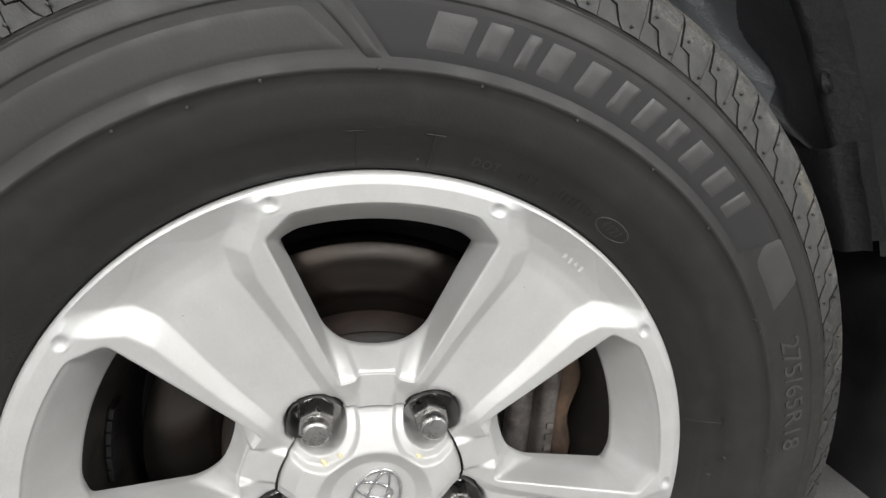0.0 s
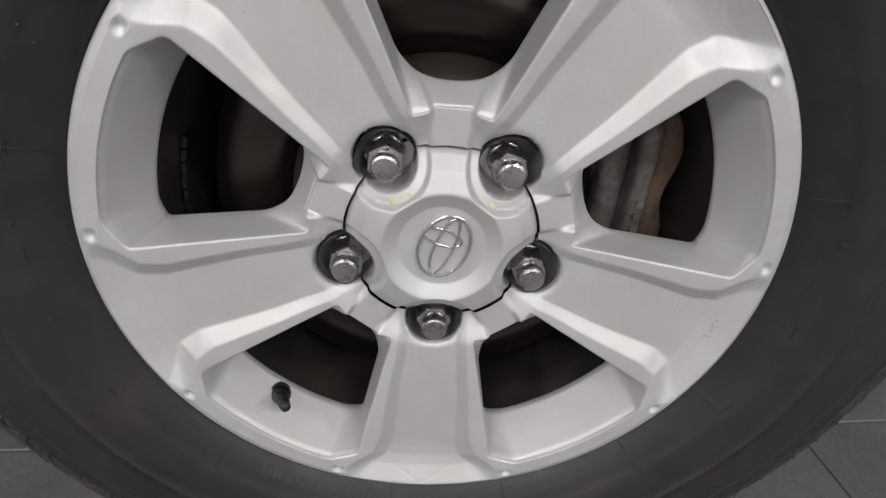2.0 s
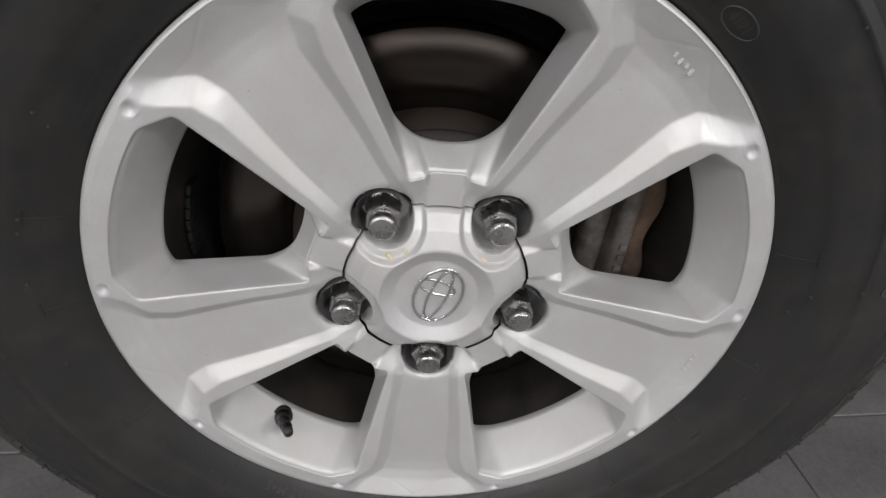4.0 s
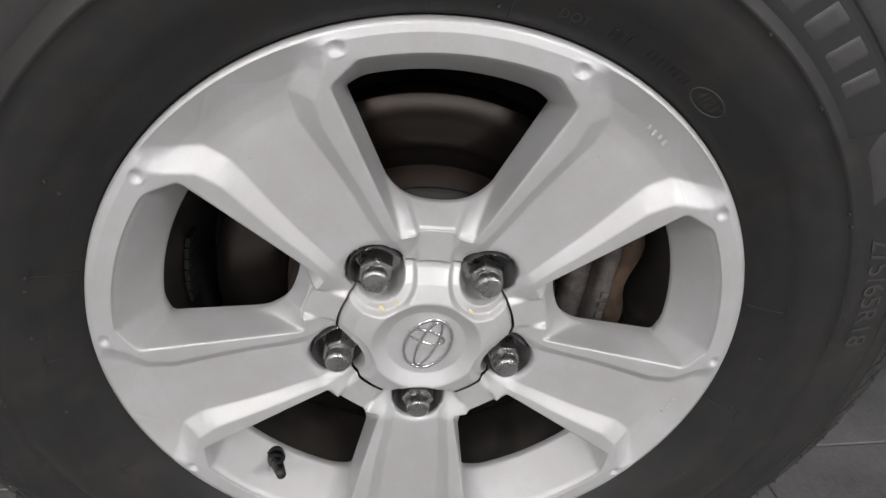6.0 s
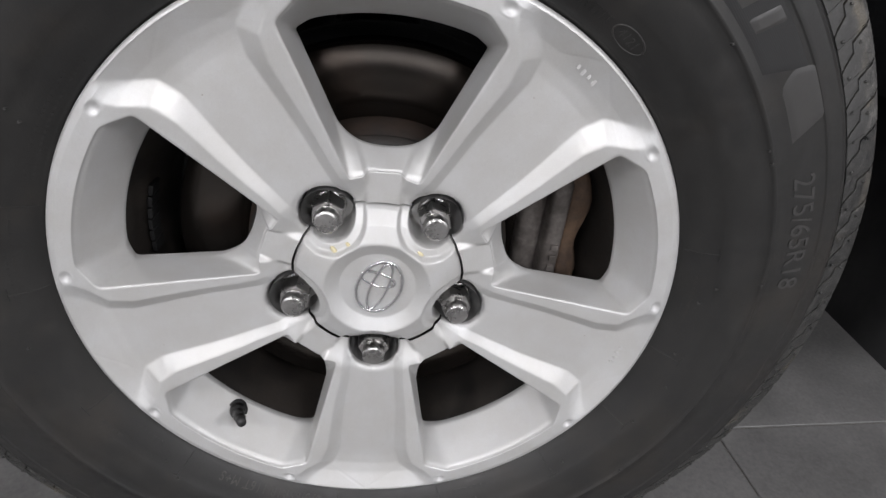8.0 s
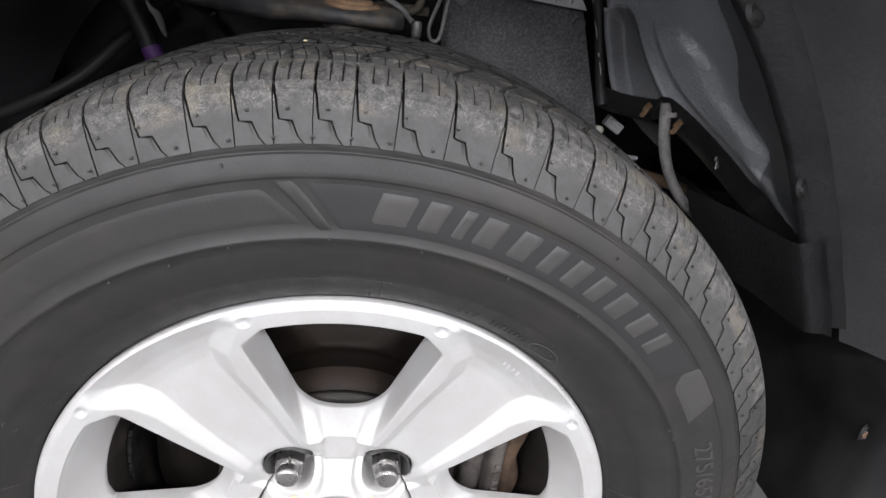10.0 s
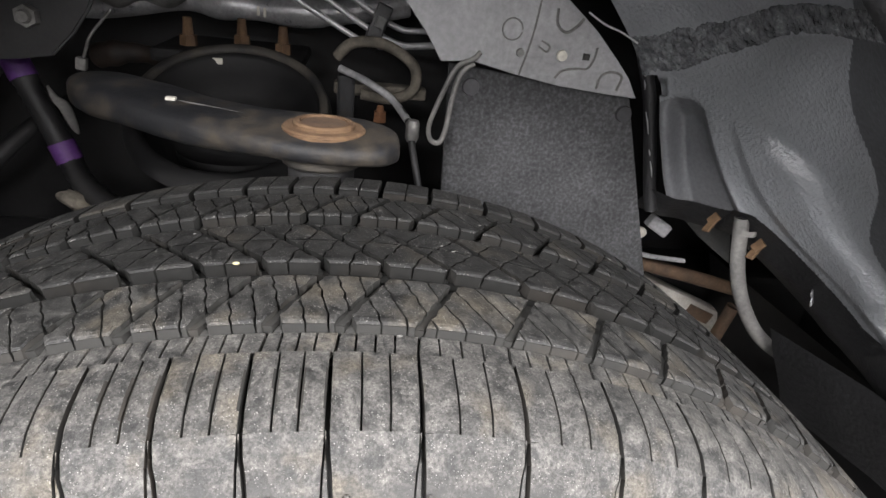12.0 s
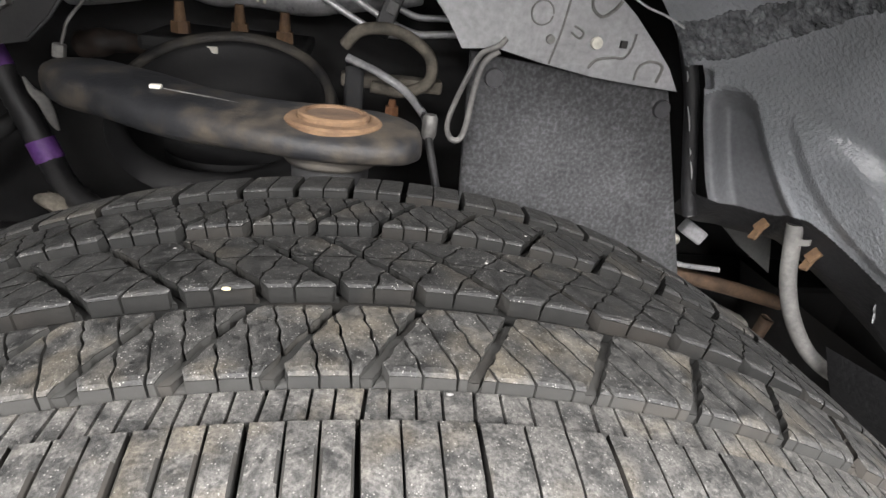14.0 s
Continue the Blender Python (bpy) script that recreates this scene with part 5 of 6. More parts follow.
kept = [f for f in grid_faces(NI, NJ) if (f[0] // NJ < 52 or f[0] % NJ >= 15) and f[0] // NJ < TRIM[f[0] % NJ]]
# the sheet's outer part gets a darker grey: shade put into colour
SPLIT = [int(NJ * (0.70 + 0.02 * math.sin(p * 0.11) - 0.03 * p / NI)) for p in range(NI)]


def in_recess(p, q):
    i, j = p * 89 / (NI - 1), q * 109 / (NJ - 1)
    return i > np.interp(j, [6, 10, 13, 18, 22, 30], [34, 31.5, 30.5, 30.5, 32.5, 38]) and 5.0 < j < np.interp(i, [30, 46, 66, 90], [22, 27, 31, 36]) - 0.9


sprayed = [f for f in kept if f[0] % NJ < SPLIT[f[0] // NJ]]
pressed = set(f for f in sprayed if in_recess(f[0] // NJ, f[0] % NJ))
link("panel", mesh_of("panel", (sheet - base_at).reshape(-1, 3), [f for f in sprayed if f not in pressed], M_COATED), wing)
link("recess", mesh_of("recess", (sheet - base_at).reshape(-1, 3), [f for f in sprayed if f in pressed], M_RECESS), wing, "smooth grey pressed recess")
link("shaded_panel", mesh_of("shaded_panel", (sheet - base_at).reshape(-1, 3), [f for f in kept if f[0] % NJ >= SPLIT[f[0] // NJ]], M_WINGSHADE), wing, "outer part of the wing panel, its shade put into dark grey")
# brushed-on sealer along the panel joint
sv, rows_s = [], 26
for q in range(NJ):
    j = q * 109 / (NJ - 1)
    for k in range(rows_s):
        s = k / (rows_s - 1) * 2 - 1
        i = band_mid(j) + band_half(j) * s * (1 + 0.30 * noise.noise(Vector((j * 0.12, s * 0.7, 3.0))) + 0.13 * noise.noise(Vector((j * 0.8, s, 9.0))))
        f = min(max(i / 89 * (NI - 1), 0), NI - 2)
        a = int(f)
        at = sheet[a, q] * (1 - f + a) + sheet[a + 1, q] * (f - a)
        v = Vector(at)
        body = (1 - s * s) ** 0.5
        up = -0.0012 + body * (0.0040 + 0.0026 * noise.noise(v * 120) + 0.0022 * noise.noise(v * 260 + Vector((5, 0, 0))))
        sv.append(tuple(at - AWAY * up - base_at))
link("sealer_band", mesh_of("sealer_band", sv, grid_faces(NJ, rows_s), M_SEALER), wing, "dark lumpy brushed sealer")
edge = np.array([sheet[TRIM[q], q] for q in range(NJ)])
for _ in range(6):
    edge[1:-1] = 0.25 * edge[:-2] + 0.5 * edge[1:-1] + 0.25 * edge[2:]
flange = np.stack([edge, edge + (0.003, 0.006, -0.006), edge + (0.006, 0.022, -0.020), edge + (0.014, 0.042, -0.036), edge + (0.03, 0.055, -0.040)])
link("lower_flange", mesh_of("lower_flange", (flange - base_at).reshape(-1, 3), grid_faces(5, NJ), M_LINER), wing, "black underside flange")
# a thin whitish glint, put in as a pale bead
tube("glint_bead", [tuple(np.array(p) - base_at) for p in ((0.200, 0.398, 0.905), (0.214, 0.390, 0.897), (0.226, 0.382, 0.893), (0.240, 0.375, 0.886))], 0.0009, M_STEELPALE, wing, "whitish glint, modelled as a pale bead", segs=8)
seam_pts = [(0.264, 0.414, 0.880), (0.284, 0.415, 0.835), (0.297, 0.415, 0.79), (0.309, 0.414, 0.745), (0.316, 0.411, 0.722)]
tube("black_seam", [tuple(np.array(p) - base_at) for p in seam_pts], 0.0065, M_LINER, wing, "black rubber edge seal", segs=10)
for (x0, z0), (x1, z1) in (((0.2713, 0.8523), (0.2741, 0.8440)), ((0.2808, 0.8235), (0.2893, 0.8025)), ((0.2943, 0.7872), (0.2968, 0.7810)), ((0.2990, 0.7755), (0.3052, 0.7590))):
    xm, zm = (x0 + x1) / 2, (z0 + z1) / 2
    tube("pale_chip", [tuple(np.array(p) - base_at) for p in ((x0 - 0.0018, 0.4060, z0), (xm - 0.0016, 0.4052, zm), (x1 - 0.0018, 0.4060, z1))], lambda t: 0.0008 - 0.0005 * abs(2 * t - 1), M_STEELPALE, wing, segs=6)
patch = [(0.012 * (1 + 0.35 * math.sin(3 * t + 1) + 0.15 * math.sin(7 * t)) * math.cos(t), 0.010 * (1 + 0.3 * math.sin(2 * t) + 0.12 * math.cos(5 * t)) * math.sin(t)) for t in np.linspace(0, 2 * math.pi, 28, endpoint=False)]
part("bare_patch", plate_bm(patch, 0.0012, Matrix.Translation(Vector((0.437, 0.300, 0.690)) - wing.location) @ pose(0, 0, 0, -14, 0, 40), 0.0004), M_PRIMER, wing, "bare grey patch")

# ---- drain hose with clips ----
hose = thing("drain_hose", (0.379, 0.345, 0.729), "pale grey rubber drain hose hanging from the inner wing", "hose")
hp = [(0.372, 0.346, 0.745), (0.375, 0.345, 0.728), (0.384, 0.342, 0.690), (0.399, 0.336, 0.655), (0.424, 0.330, 0.623), (0.456, 0.325, 0.602), (0.490, 0.320, 0.590)]
tube("pipe", [tuple(np.array(p) - np.array(hose.location)) for p in hp], 0.0070, M_HOSE, hose, segs=14)
lathe_v = [(0.0105 * math.cos(t), 0.0105 * math.sin(t), z) for z in (0.0, 0.006) for t in np.linspace(0, 2 * math.pi, 18, endpoint=False)]
link("collar", mesh_of("collar", lathe_v, grid_faces(2, 18, True), M_HOSE), hose)
for x, y, z in ((0.362, 0.372, 0.731), (0.388, 0.332, 0.722)):
    rc = thing("rusty_clip", (x, y, z), "rust-orange spring clip under the inner wing", "clip", "rusty clips")
    part("leaf", box_bm(0, 0, 0, 0.003, 0.010, 0.012, 0.001, pose(0, 0, 0, 20, 25, 10)), M_CAP, rc)
    part("tongue", box_bm(0.003, 0.002, -0.008, 0.003, 0.008, 0.012, 0.0008, pose(0, 0, 0, -15, 40, 0)), M_CAP, rc)

# ---- felt flap, bracket plate and strap ----
flap = thing("felt_flap", (0.2, 0.424, 0.66), "speckled grey felt splash flap fixed by two studs", "splash flap")
rows_f, cols_f = 14, 18
fv = []
for i in range(rows_f):
    t = i / (rows_f - 1)
    lx, lz = lerp(0.088, 0.100, t), lerp(0.848, 0.60, t)
    rx, rz = lerp(0.268, 0.345, t), lerp(0.832, 0.625, t)
    for j in range(cols_f):
        s = j / (cols_f - 1)
        x, z = lerp(lx, rx, s), lerp(lz, rz, s)
        y = 0.425 - 0.006 * math.sin(math.pi * s) * t + 0.006 * t * s
        fv.append((x - 0.2, y - 0.424, z - 0.66))
n_f = len(fv)
fv += [(x, y + 0.006, z) for x, y, z in fv]
ff = grid_faces(rows_f, cols_f) + grid_faces(rows_f, cols_f, flip=True, base=n_f)
rim = [(0, j) for j in range(cols_f)] + [(i, cols_f - 1) for i in range(1, rows_f)] + [(rows_f - 1, j) for j in range(cols_f - 2, -1, -1)] + [(i, 0) for i in range(rows_f - 2, 0, -1)]
for q in range(len(rim)):
    a, b = rim[q], rim[(q + 1) % len(rim)]
    i0, i1 = a[0] * cols_f + a[1], b[0] * cols_f + b[1]
    ff.append((i0, i1, n_f + i1, n_f + i0))
link("sheet", mesh_of("sheet", fv, ff, M_FELT), flap)
for x, z in ((0.1103, 0.8286), (0.266, 0.8159)):
    bm = bmesh.new()
    bmesh.ops.create_cone(bm, cap_ends=True, segments=18, radius1=0.0085, radius2=0.0075, depth=0.003, matrix=Matrix.Translation((x - 0.2, -0.0005, z - 0.66)) @ Matrix.Rotation(radians(90), 4, "X"))
    part("stud", bm, M_SIDELINER, flap, "dark plastic stud")

plate = thing("bracket_plate", (0.13, 0.41, 0.84), "grey primed steel bracket plate with pressed grooves", "bracket")
outline = [(0.078, 0.851), (0.064, 0.872), (0.044, 0.896), (0.028, 0.925), (0.035, 0.955), (0.09, 0.965), (0.150, 0.935), (0.186, 0.912), (0.216, 0.890), (0.240, 0.868), (0.256, 0.852), (0.268, 0.834), (0.230, 0.836), (0.190, 0.839),
           (0.145, 0.846), (0.105, 0.854)]
part("plate", plate_bm([(x - 0.13, z - 0.84) for x, z in outline], 0.004, pose(0, 0, 0), 0.001), M_PRIMER, plate)


def on_plate(points, radius=0.0013, name="pressed_groove", mat=None):
    tube(name, [(x - 0.13, -0.0006, z - 0.84) for x, z in points], radius, mat or M_HOSE, plate, segs=6, flat=0.6)


on_plate([(0.160, 0.915), (0.157, 0.88), (0.150, 0.846)], 0.0012)
on_plate([(0.176, 0.905), (0.178, 0.892), (0.187, 0.886), (0.196, 0.892), (0.201, 0.899)], 0.0017)
on_plate([(0.184, 0.846), (0.190, 0.853), (0.203, 0.856), (0.213, 0.857), (0.218, 0.866), (0.219, 0.876)], 0.0014)
on_plate([(0.226, 0.840), (0.228, 0.851), (0.237, 0.856), (0.248, 0.853), (0.246, 0.840)], 0.0015)
on_plate([(0.164, 0.872), (0.172, 0.868), (0.174, 0.873), (0.166, 0.877)], 0.0011)
on_plate([(0.138 + 0.009 * math.cos(t), 0.884 + 0.009 * math.sin(t)) for t in np.linspace(0, 6.1, 12)], 0.0009)
for nm, x, z, r, mat in (("plug", 0.187, 0.866, 0.0052, M_PALE), ("screw", 0.148, 0.865, 0.0038, M_ALU), ("hole", 0.210, 0.867, 0.0042, M_SEAM)):
    bm = bmesh.new()
    bmesh.ops.create_cone(bm, cap_ends=True, segments=14 if nm != "hole" else 4, radius1=r, radius2=r * 0.9, depth=0.003, matrix=Matrix.Translation((x - 0.13, -0.0012, z - 0.84)) @ Matrix.Rotation(radians(90), 4, "X") @ Matrix.Rotation(radians(45), 4, "Z"))
    part(nm, bm, mat, plate)
strap = thing("wire_strap", (0.085, 0.408, 0.78), "grey looped strap hanging from the bracket plate", "strap")
tube("loop", [tuple(np.array(p) - np.array((0.085, 0.408, 0.78))) for p in ((0.112, 0.408, 0.862), (0.106, 0.406, 0.856), (0.092, 0.405, 0.848), (0.082, 0.405, 0.825), (0.0725, 0.405, 0.795), (0.075, 0.405, 0.781), (0.083, 0.405, 0.779),
     (0.088, 0.407, 0.790), (0.0915, 0.409, 0.82), (0.097, 0.41, 0.842), (0.108, 0.41, 0.852))], 0.0026, M_HOSE, strap, segs=8, flat=0.7)

# ---- upper control arm and ball joint ----
arm = thing("control_arm", (-0.1, 0.31, 0.79), "dusty black upper control arm with rust-orange ball joint cap", "control arm")
AO = np.array((-0.1, 0.31, 0.79))
STATIONS = [(-0.180, 0.50, 0.765, 0.022, 0.012), (-0.200, 0.45, 0.788, 0.024, 0.013), (-0.202, 0.405, 0.803, 0.026, 0.0145), (-0.178, 0.362, 0.8085, 0.029, 0.0150), (-0.145, 0.338, 0.809, 0.030, 0.0145), (-0.1057, 0.315, 0.807, 0.032, 0.0135),
            (-0.0678, 0.296, 0.8085, 0.036, 0.0120), (-0.040, 0.284, 0.8105, 0.041, 0.0105), (-0.012, 0.277, 0.8110, 0.044, 0.0098), (0.012, 0.275, 0.8108, 0.040, 0.0098), (0.026, 0.276, 0.8106, 0.030, 0.0095), (0.033, 0.277, 0.8105, 0.016, 0.0075), (0.035, 0.277, 0.8105, 0.003, 0.0015)]


def arm_mesh():
    """A flat forged bar that widens towards the joint: place, half depth and half height at each station."""
    rows = smooth_net([[np.array(s)] * 2 for s in STATIONS], 70, 2)[:, 0]
    verts, m = [], 28
    for k, (x, y, z, hd, hh) in enumerate(rows):
        d = rows[min(k + 1, 69)][:2] - rows[max(k - 1, 0)][:2]
        d /= np.linalg.norm(d)
        for q in range(m):
            t = 2 * math.pi * q / m
            c, s = math.cos(t), math.sin(t)
            u, w = hd * math.copysign(abs(c) ** 0.75, c), hh * math.copysign(abs(s) ** 0.62, s)
            v = Vector((x - d[1] * u, y + d[0] * u, z + w))
            v.z += 0.0007 * noise.noise(v * 45)
            verts.append(tuple(v - Vector(AO)))
    return mesh_of("beam", verts, grid_faces(70, m, True) + [tuple(range(m)), tuple(69 * m + q for q in range(m))[::-1]], M_ARM)


link("beam", arm_mesh(), arm)


def upright(name, profile, cx, cy, mat, parent, origin, label="", segs=36, smooth=True, tilt=None):
    """Turns (radius, height) pairs round an upright axis."""
    verts = [(cx + r * math.cos(t), cy + r * math.sin(t), z) for r, z in profile for t in np.linspace(0, 2 * math.pi, segs, endpoint=False)]
    verts = [tuple(np.array(v) - origin) for v in verts]
    return link(name, mesh_of(name, verts, grid_faces(len(profile), segs, True), mat, smooth), parent, label)


upright("joint_housing", [(0.027, 0.806), (0.0275, 0.800), (0.026, 0.7975), (0.021, 0.797)], -0.017, 0.268, M_RIMDUST, arm, AO, "dusty joint housing")
upright("ball_joint_cap", [(0.0155, 0.8238), (0.0160, 0.8254), (0.0190, 0.8254), (0.0203, 0.8242), (0.0204, 0.8222), (0.0262, 0.8220), (0.0276, 0.8207), (0.0276, 0.8185), (0.0265, 0.812)], -0.0158, 0.268, M_CAP, arm, AO, "tan rusty stepped cap", 72, False)
upright("cap_centre", [(0.0005, 0.8240), (0.0157, 0.8240), (0.0158, 0.822)], -0.0158, 0.268, M_RUSTDULL, arm, AO, "brown rusted cap centre", 48, False)
upright("boot", [(0.021, 0.798), (0.0225, 0.794), (0.0222, 0.787), (0.0210, 0.783)], -0.017, 0.268, M_BLACKHOSE, arm, AO, "dark rubber boot")
upright("boot_ring", [(0.021, 0.7845), (0.0245, 0.782), (0.0255, 0.777), (0.023, 0.772), (0.016, 0.750)], -0.017, 0.268, M_RUSTDULL, arm, AO, "dull rusty boot ring")
tube("sensor_wire", [tuple(np.array(p) - AO) for p in ((-0.120, 0.312, 0.8205), (-0.10, 0.306, 0.8200), (-0.08, 0.297, 0.8198), (-0.066, 0.290, 0.8195))], 0.0007, M_ALU, arm, segs=6)
part("paint_dab", box_bm(-0.124 - AO[0], 0.312 - AO[1], 0.8215 - AO[2], 0.007, 0.005, 0.003, 0.001), M_PALE, arm, "pale paint dab")
kn = thing("steering_knuckle", (-0.012, 0.27, 0.45), "black steering knuckle under the ball joint", "knuckle")
upright("post", [(0.020, 0.76), (0.026, 0.72), (0.035, 0.62), (0.05, 0.5), (0.06, 0.40)], -0.012, 0.27, M_BLACK, kn, np.array(kn.location))
upright("hub_carrier", [(0.001, 0.52), (0.09, 0.50), (0.10, 0.40), (0.09, 0.28), (0.001, 0.27)], -0.0, 0.22, M_BLACK, kn, np.array(kn.location))

# ---- spring strut with top mount ----
strut = thing("spring_strut", (-0.105, 0.485, 0.40), "black spring strut with top mount and rusty studs", "strut")
SO = np.array(strut.location)
TILT_M = 0.45


def tilted(ob):
    for v in ob.data.vertices:
        v.co.z += TILT_M * (v.co.y + SO[1] - 0.516)


tilted(upright("top_mount", [(0.050, 0.790), (0.062, 0.796), (0.064, 0.806), (0.074, 0.808), (0.077, 0.822), (0.080, 0.826), (0.084, 0.826), (0.091, 0.821), (0.092, 0.815)], -0.107, 0.435, M_BLACK, strut, SO, "black cup-shaped mount", 60))
tilted(upright("mount_floor", [(0.051, 0.791), (0.03, 0.788), (0.001, 0.787)], -0.107, 0.435, M_BLACK, strut, SO, "black mount floor", 40))
tilted(tube("mount_rim", [(-0.107 + 0.083 * math.cos(t) - SO[0], 0.435 + 0.083 * math.sin(t) - SO[1], 0.828 - SO[2]) for t in np.linspace(-0.3, math.pi + 0.3, 20)], 0.0042, M_RIMDUST, strut, "dusty rolled rim", segs=8))
upright("damper", [(0.052, 0.75), (0.050, 0.60), (0.032, 0.59), (0.030, 0.42)], -0.105, 0.435, M_BLACK, strut, SO)
coil = [(-0.105 + 0.066 * math.cos(t) - SO[0], 0.435 + 0.066 * math.sin(t) - SO[1], 0.52 + 0.205 * t / (2 * math.pi * 4.5) - SO[2]) for t in np.linspace(0, 2 * math.pi * 4.5, 60)]
tube("coil_spring", coil, 0.0085, M_BLACK, strut, "black coil spring", segs=10)
for x, y in ((-0.1648, 0.53), (-0.1183, 0.565), (-0.0715, 0.53)):
    part("stud_nut", nut_bm(x - SO[0], y - SO[1], 0.826 - SO[2], 0.0090, 0.010, 0.0056, 0.017), M_CAP, strut, "rusty stud and nut")
part("tower_plate", box_bm(-0.125 - SO[0], 0.575 - SO[1], 0.816 - SO[2], 0.15, 0.12, 0.014, 0.005), M_BLACK, strut, "black tower plate")
part("paint_mark", box_bm(-0.134 - SO[0], 0.508 - SO[1], 0.8165 - SO[2], 0.012, 0.003, 0.006, 0.0008, None), M_PALE, strut, "pale paint mark")

# ---- hose with purple tape, far left ----
coolant = thing("taped_hose", (-0.30, 0.53, 0.66), "black corrugated hose with two bands of purple tape", "hose")
CO = np.array(coolant.location)
cp = [(-0.362, 0.552, 0.845), (-0.344, 0.546, 0.805), (-0.328, 0.540, 0.770), (-0.312, 0.535, 0.735), (-0.296, 0.529, 0.698), (-0.272, 0.51, 0.670), (-0.235, 0.49, 0.655), (-0.19, 0.47, 0.645)]
tube("sleeve", [tuple(np.array(p) - CO) for p in cp], lambda t: 0.0120 + 0.0008 * math.sin(t * 170), M_BLACKHOSE, coolant, segs=16)
for i0 in (1.55, 3.85):
    i, f = int(i0), i0 - int(i0)
    p = np.array(cp[i]) * (1 - f) + np.array(cp[i + 1]) * f
    d = (np.array(cp[i + 1]) - np.array(cp[i]))
    d /= np.linalg.norm(d)
    tube("tape_band", [tuple(p - d * 0.0105 - CO), tuple(p - CO), tuple(p + d * 0.0105 - CO)], 0.0135, M_PURPLE, coolant, "purple tape band", segs=18)
tube("torn_tag", [tuple(np.array(p) - CO) for p in ((-0.2922, 0.502, 0.7794), (-0.286, 0.5, 0.7679), (-0.2782, 0.5, 0.7595), (-0.272, 0.5, 0.7403), (-0.270, 0.502, 0.733))], lambda t: 0.0012 + 0.0045 * math.sin(math.pi * t) ** 1.5, M_HOSE, coolant, "torn pale tag", segs=8, flat=0.4)

# ---- lines, brackets and clutter behind ----
box = thing("line_bracket", (0.03, 0.50, 0.79), "rusty steel brake line bracket", "bracket")
part("body", box_bm(0.0, 0.0, 0.014, 0.095, 0.022, 0.012, 0.003), M_DUSTTAN, box)
part("ear", box_bm(-0.035, -0.004, 0.0, 0.018, 0.018, 0.055, 0.003), M_ARM, box)
part("bolt", nut_bm(0.0, -0.03, -0.012, 0.007, 0.010, 0.004, 0.006), M_RUST, box, "rusty bolt")
tube("cable_loop", [(-0.045, -0.014, 0.045), (-0.03, -0.02, 0.060), (0.0, -0.022, 0.062), (0.03, -0.02, 0.045), (0.033, -0.02, 0.022), (0.012, -0.02, 0.010), (-0.02, -0.02, 0.012)], 0.0055, M_DUSTTAN, box, "dusty looped cable", segs=8)
hosew = thing("brake_hose", (0.05, 0.40, 0.68), "grey brake hose curving down behind the tyre", "hose")
HO = np.array(hosew.location)
tube("hose", [tuple(np.array(p) - HO) for p in ((0.0, 0.47, 0.822), (0.018, 0.455, 0.817), (0.039, 0.44, 0.807), (0.053, 0.41, 0.795), (0.058, 0.385, 0.772), (0.064, 0.37, 0.745), (0.075, 0.36, 0.70), (0.085, 0.35, 0.66))], 0.0032, M_BLACKHOSE, hosew, segs=10)
tube("steel_end", [tuple(np.array(p) - HO) for p in ((-0.012, 0.476, 0.826), (0.0, 0.47, 0.8225), (0.018, 0.455, 0.8175), (0.039, 0.44, 0.8075), (0.053, 0.41, 0.7955))], 0.0036, M_STEELPALE, hosew, "pale steel pipe end", segs=10)
upright("ferrule", [(0.0045, 0.80), (0.0062, 0.797), (0.0062, 0.784), (0.0045, 0.780)], 0.0565, 0.396, M_ALU, hosew, HO, "metal ferrule", 14)
PIPES = [[(-0.0572, 0.8801), (-0.026, 0.8639), (0.0066, 0.848), (0.0287, 0.8429), (0.0616, 0.8461), (0.12, 0.853)],
         [(-0.0367, 0.8900), (-0.0267, 0.8834), (0.0056, 0.8647), (0.0279, 0.8543), (0.0504, 0.8471), (0.0726, 0.8483), (0.13, 0.856)],
         [(-0.010, 0.893), (0.0045, 0.8843), (0.0265, 0.8719), (0.049, 0.8625), (0.071, 0.8627), (0.14, 0.868)]]
for k, run in enumerate(PIPES):
    bl = thing("brake_pipe", (run[1][0], 0.53, run[1][1]), "thin grey steel brake pipe", "pipe", "brake pipes")
    q = np.array(bl.location)
    tube("pipe", [tuple(np.array((x, 0.53, z)) - q) for x, z in [(run[0][0] - 0.05, run[0][1] + 0.03)] + run], 0.0031, M_STEELPALE, bl, segs=8)
block = thing("pipe_clip_block", (0.020, 0.522, 0.852), "black plastic pipe clip block", "clip")
part("body", box_bm(0, 0, 0.012, 0.016, 0.012, 0.046, 0.002, pose(0, 0, 0, 0, 20, 0)), M_LINER, block)
part("cover", box_bm(0.001, -0.007, 0.018, 0.010, 0.003, 0.012, 0.001, pose(0, 0, 0, 0, 20, 0)), M_FLARE, block)
cast2 = thing("cast_housing", (-0.16, 0.62, 0.82), "dull cast aluminium housing behind the strut", "housing")
tube("body", [tuple(np.array(p) - np.array((-0.16, 0.62, 0.82))) for p in ((-0.30, 0.63, 0.845), (-0.196, 0.62, 0.8625), (-0.142, 0.61, 0.862), (-0.0857, 0.61, 0.8615), (-0.0163, 0.61, 0.866), (0.06, 0.62, 0.885))], lambda t: 0.0155 + 0.002 * math.sin(t * 21), M_STEELPALE, cast2, segs=18)
tube("side_casting", [(-0.15, -0.04, 0.05), (-0.10, -0.045, 0.046), (-0.06, -0.04, 0.048), (-0.02, -0.03, 0.052)], lambda t: 0.013 + 0.004 * math.sin(t * 17), M_ALU, cast2, "rough cast side arm", segs=12)
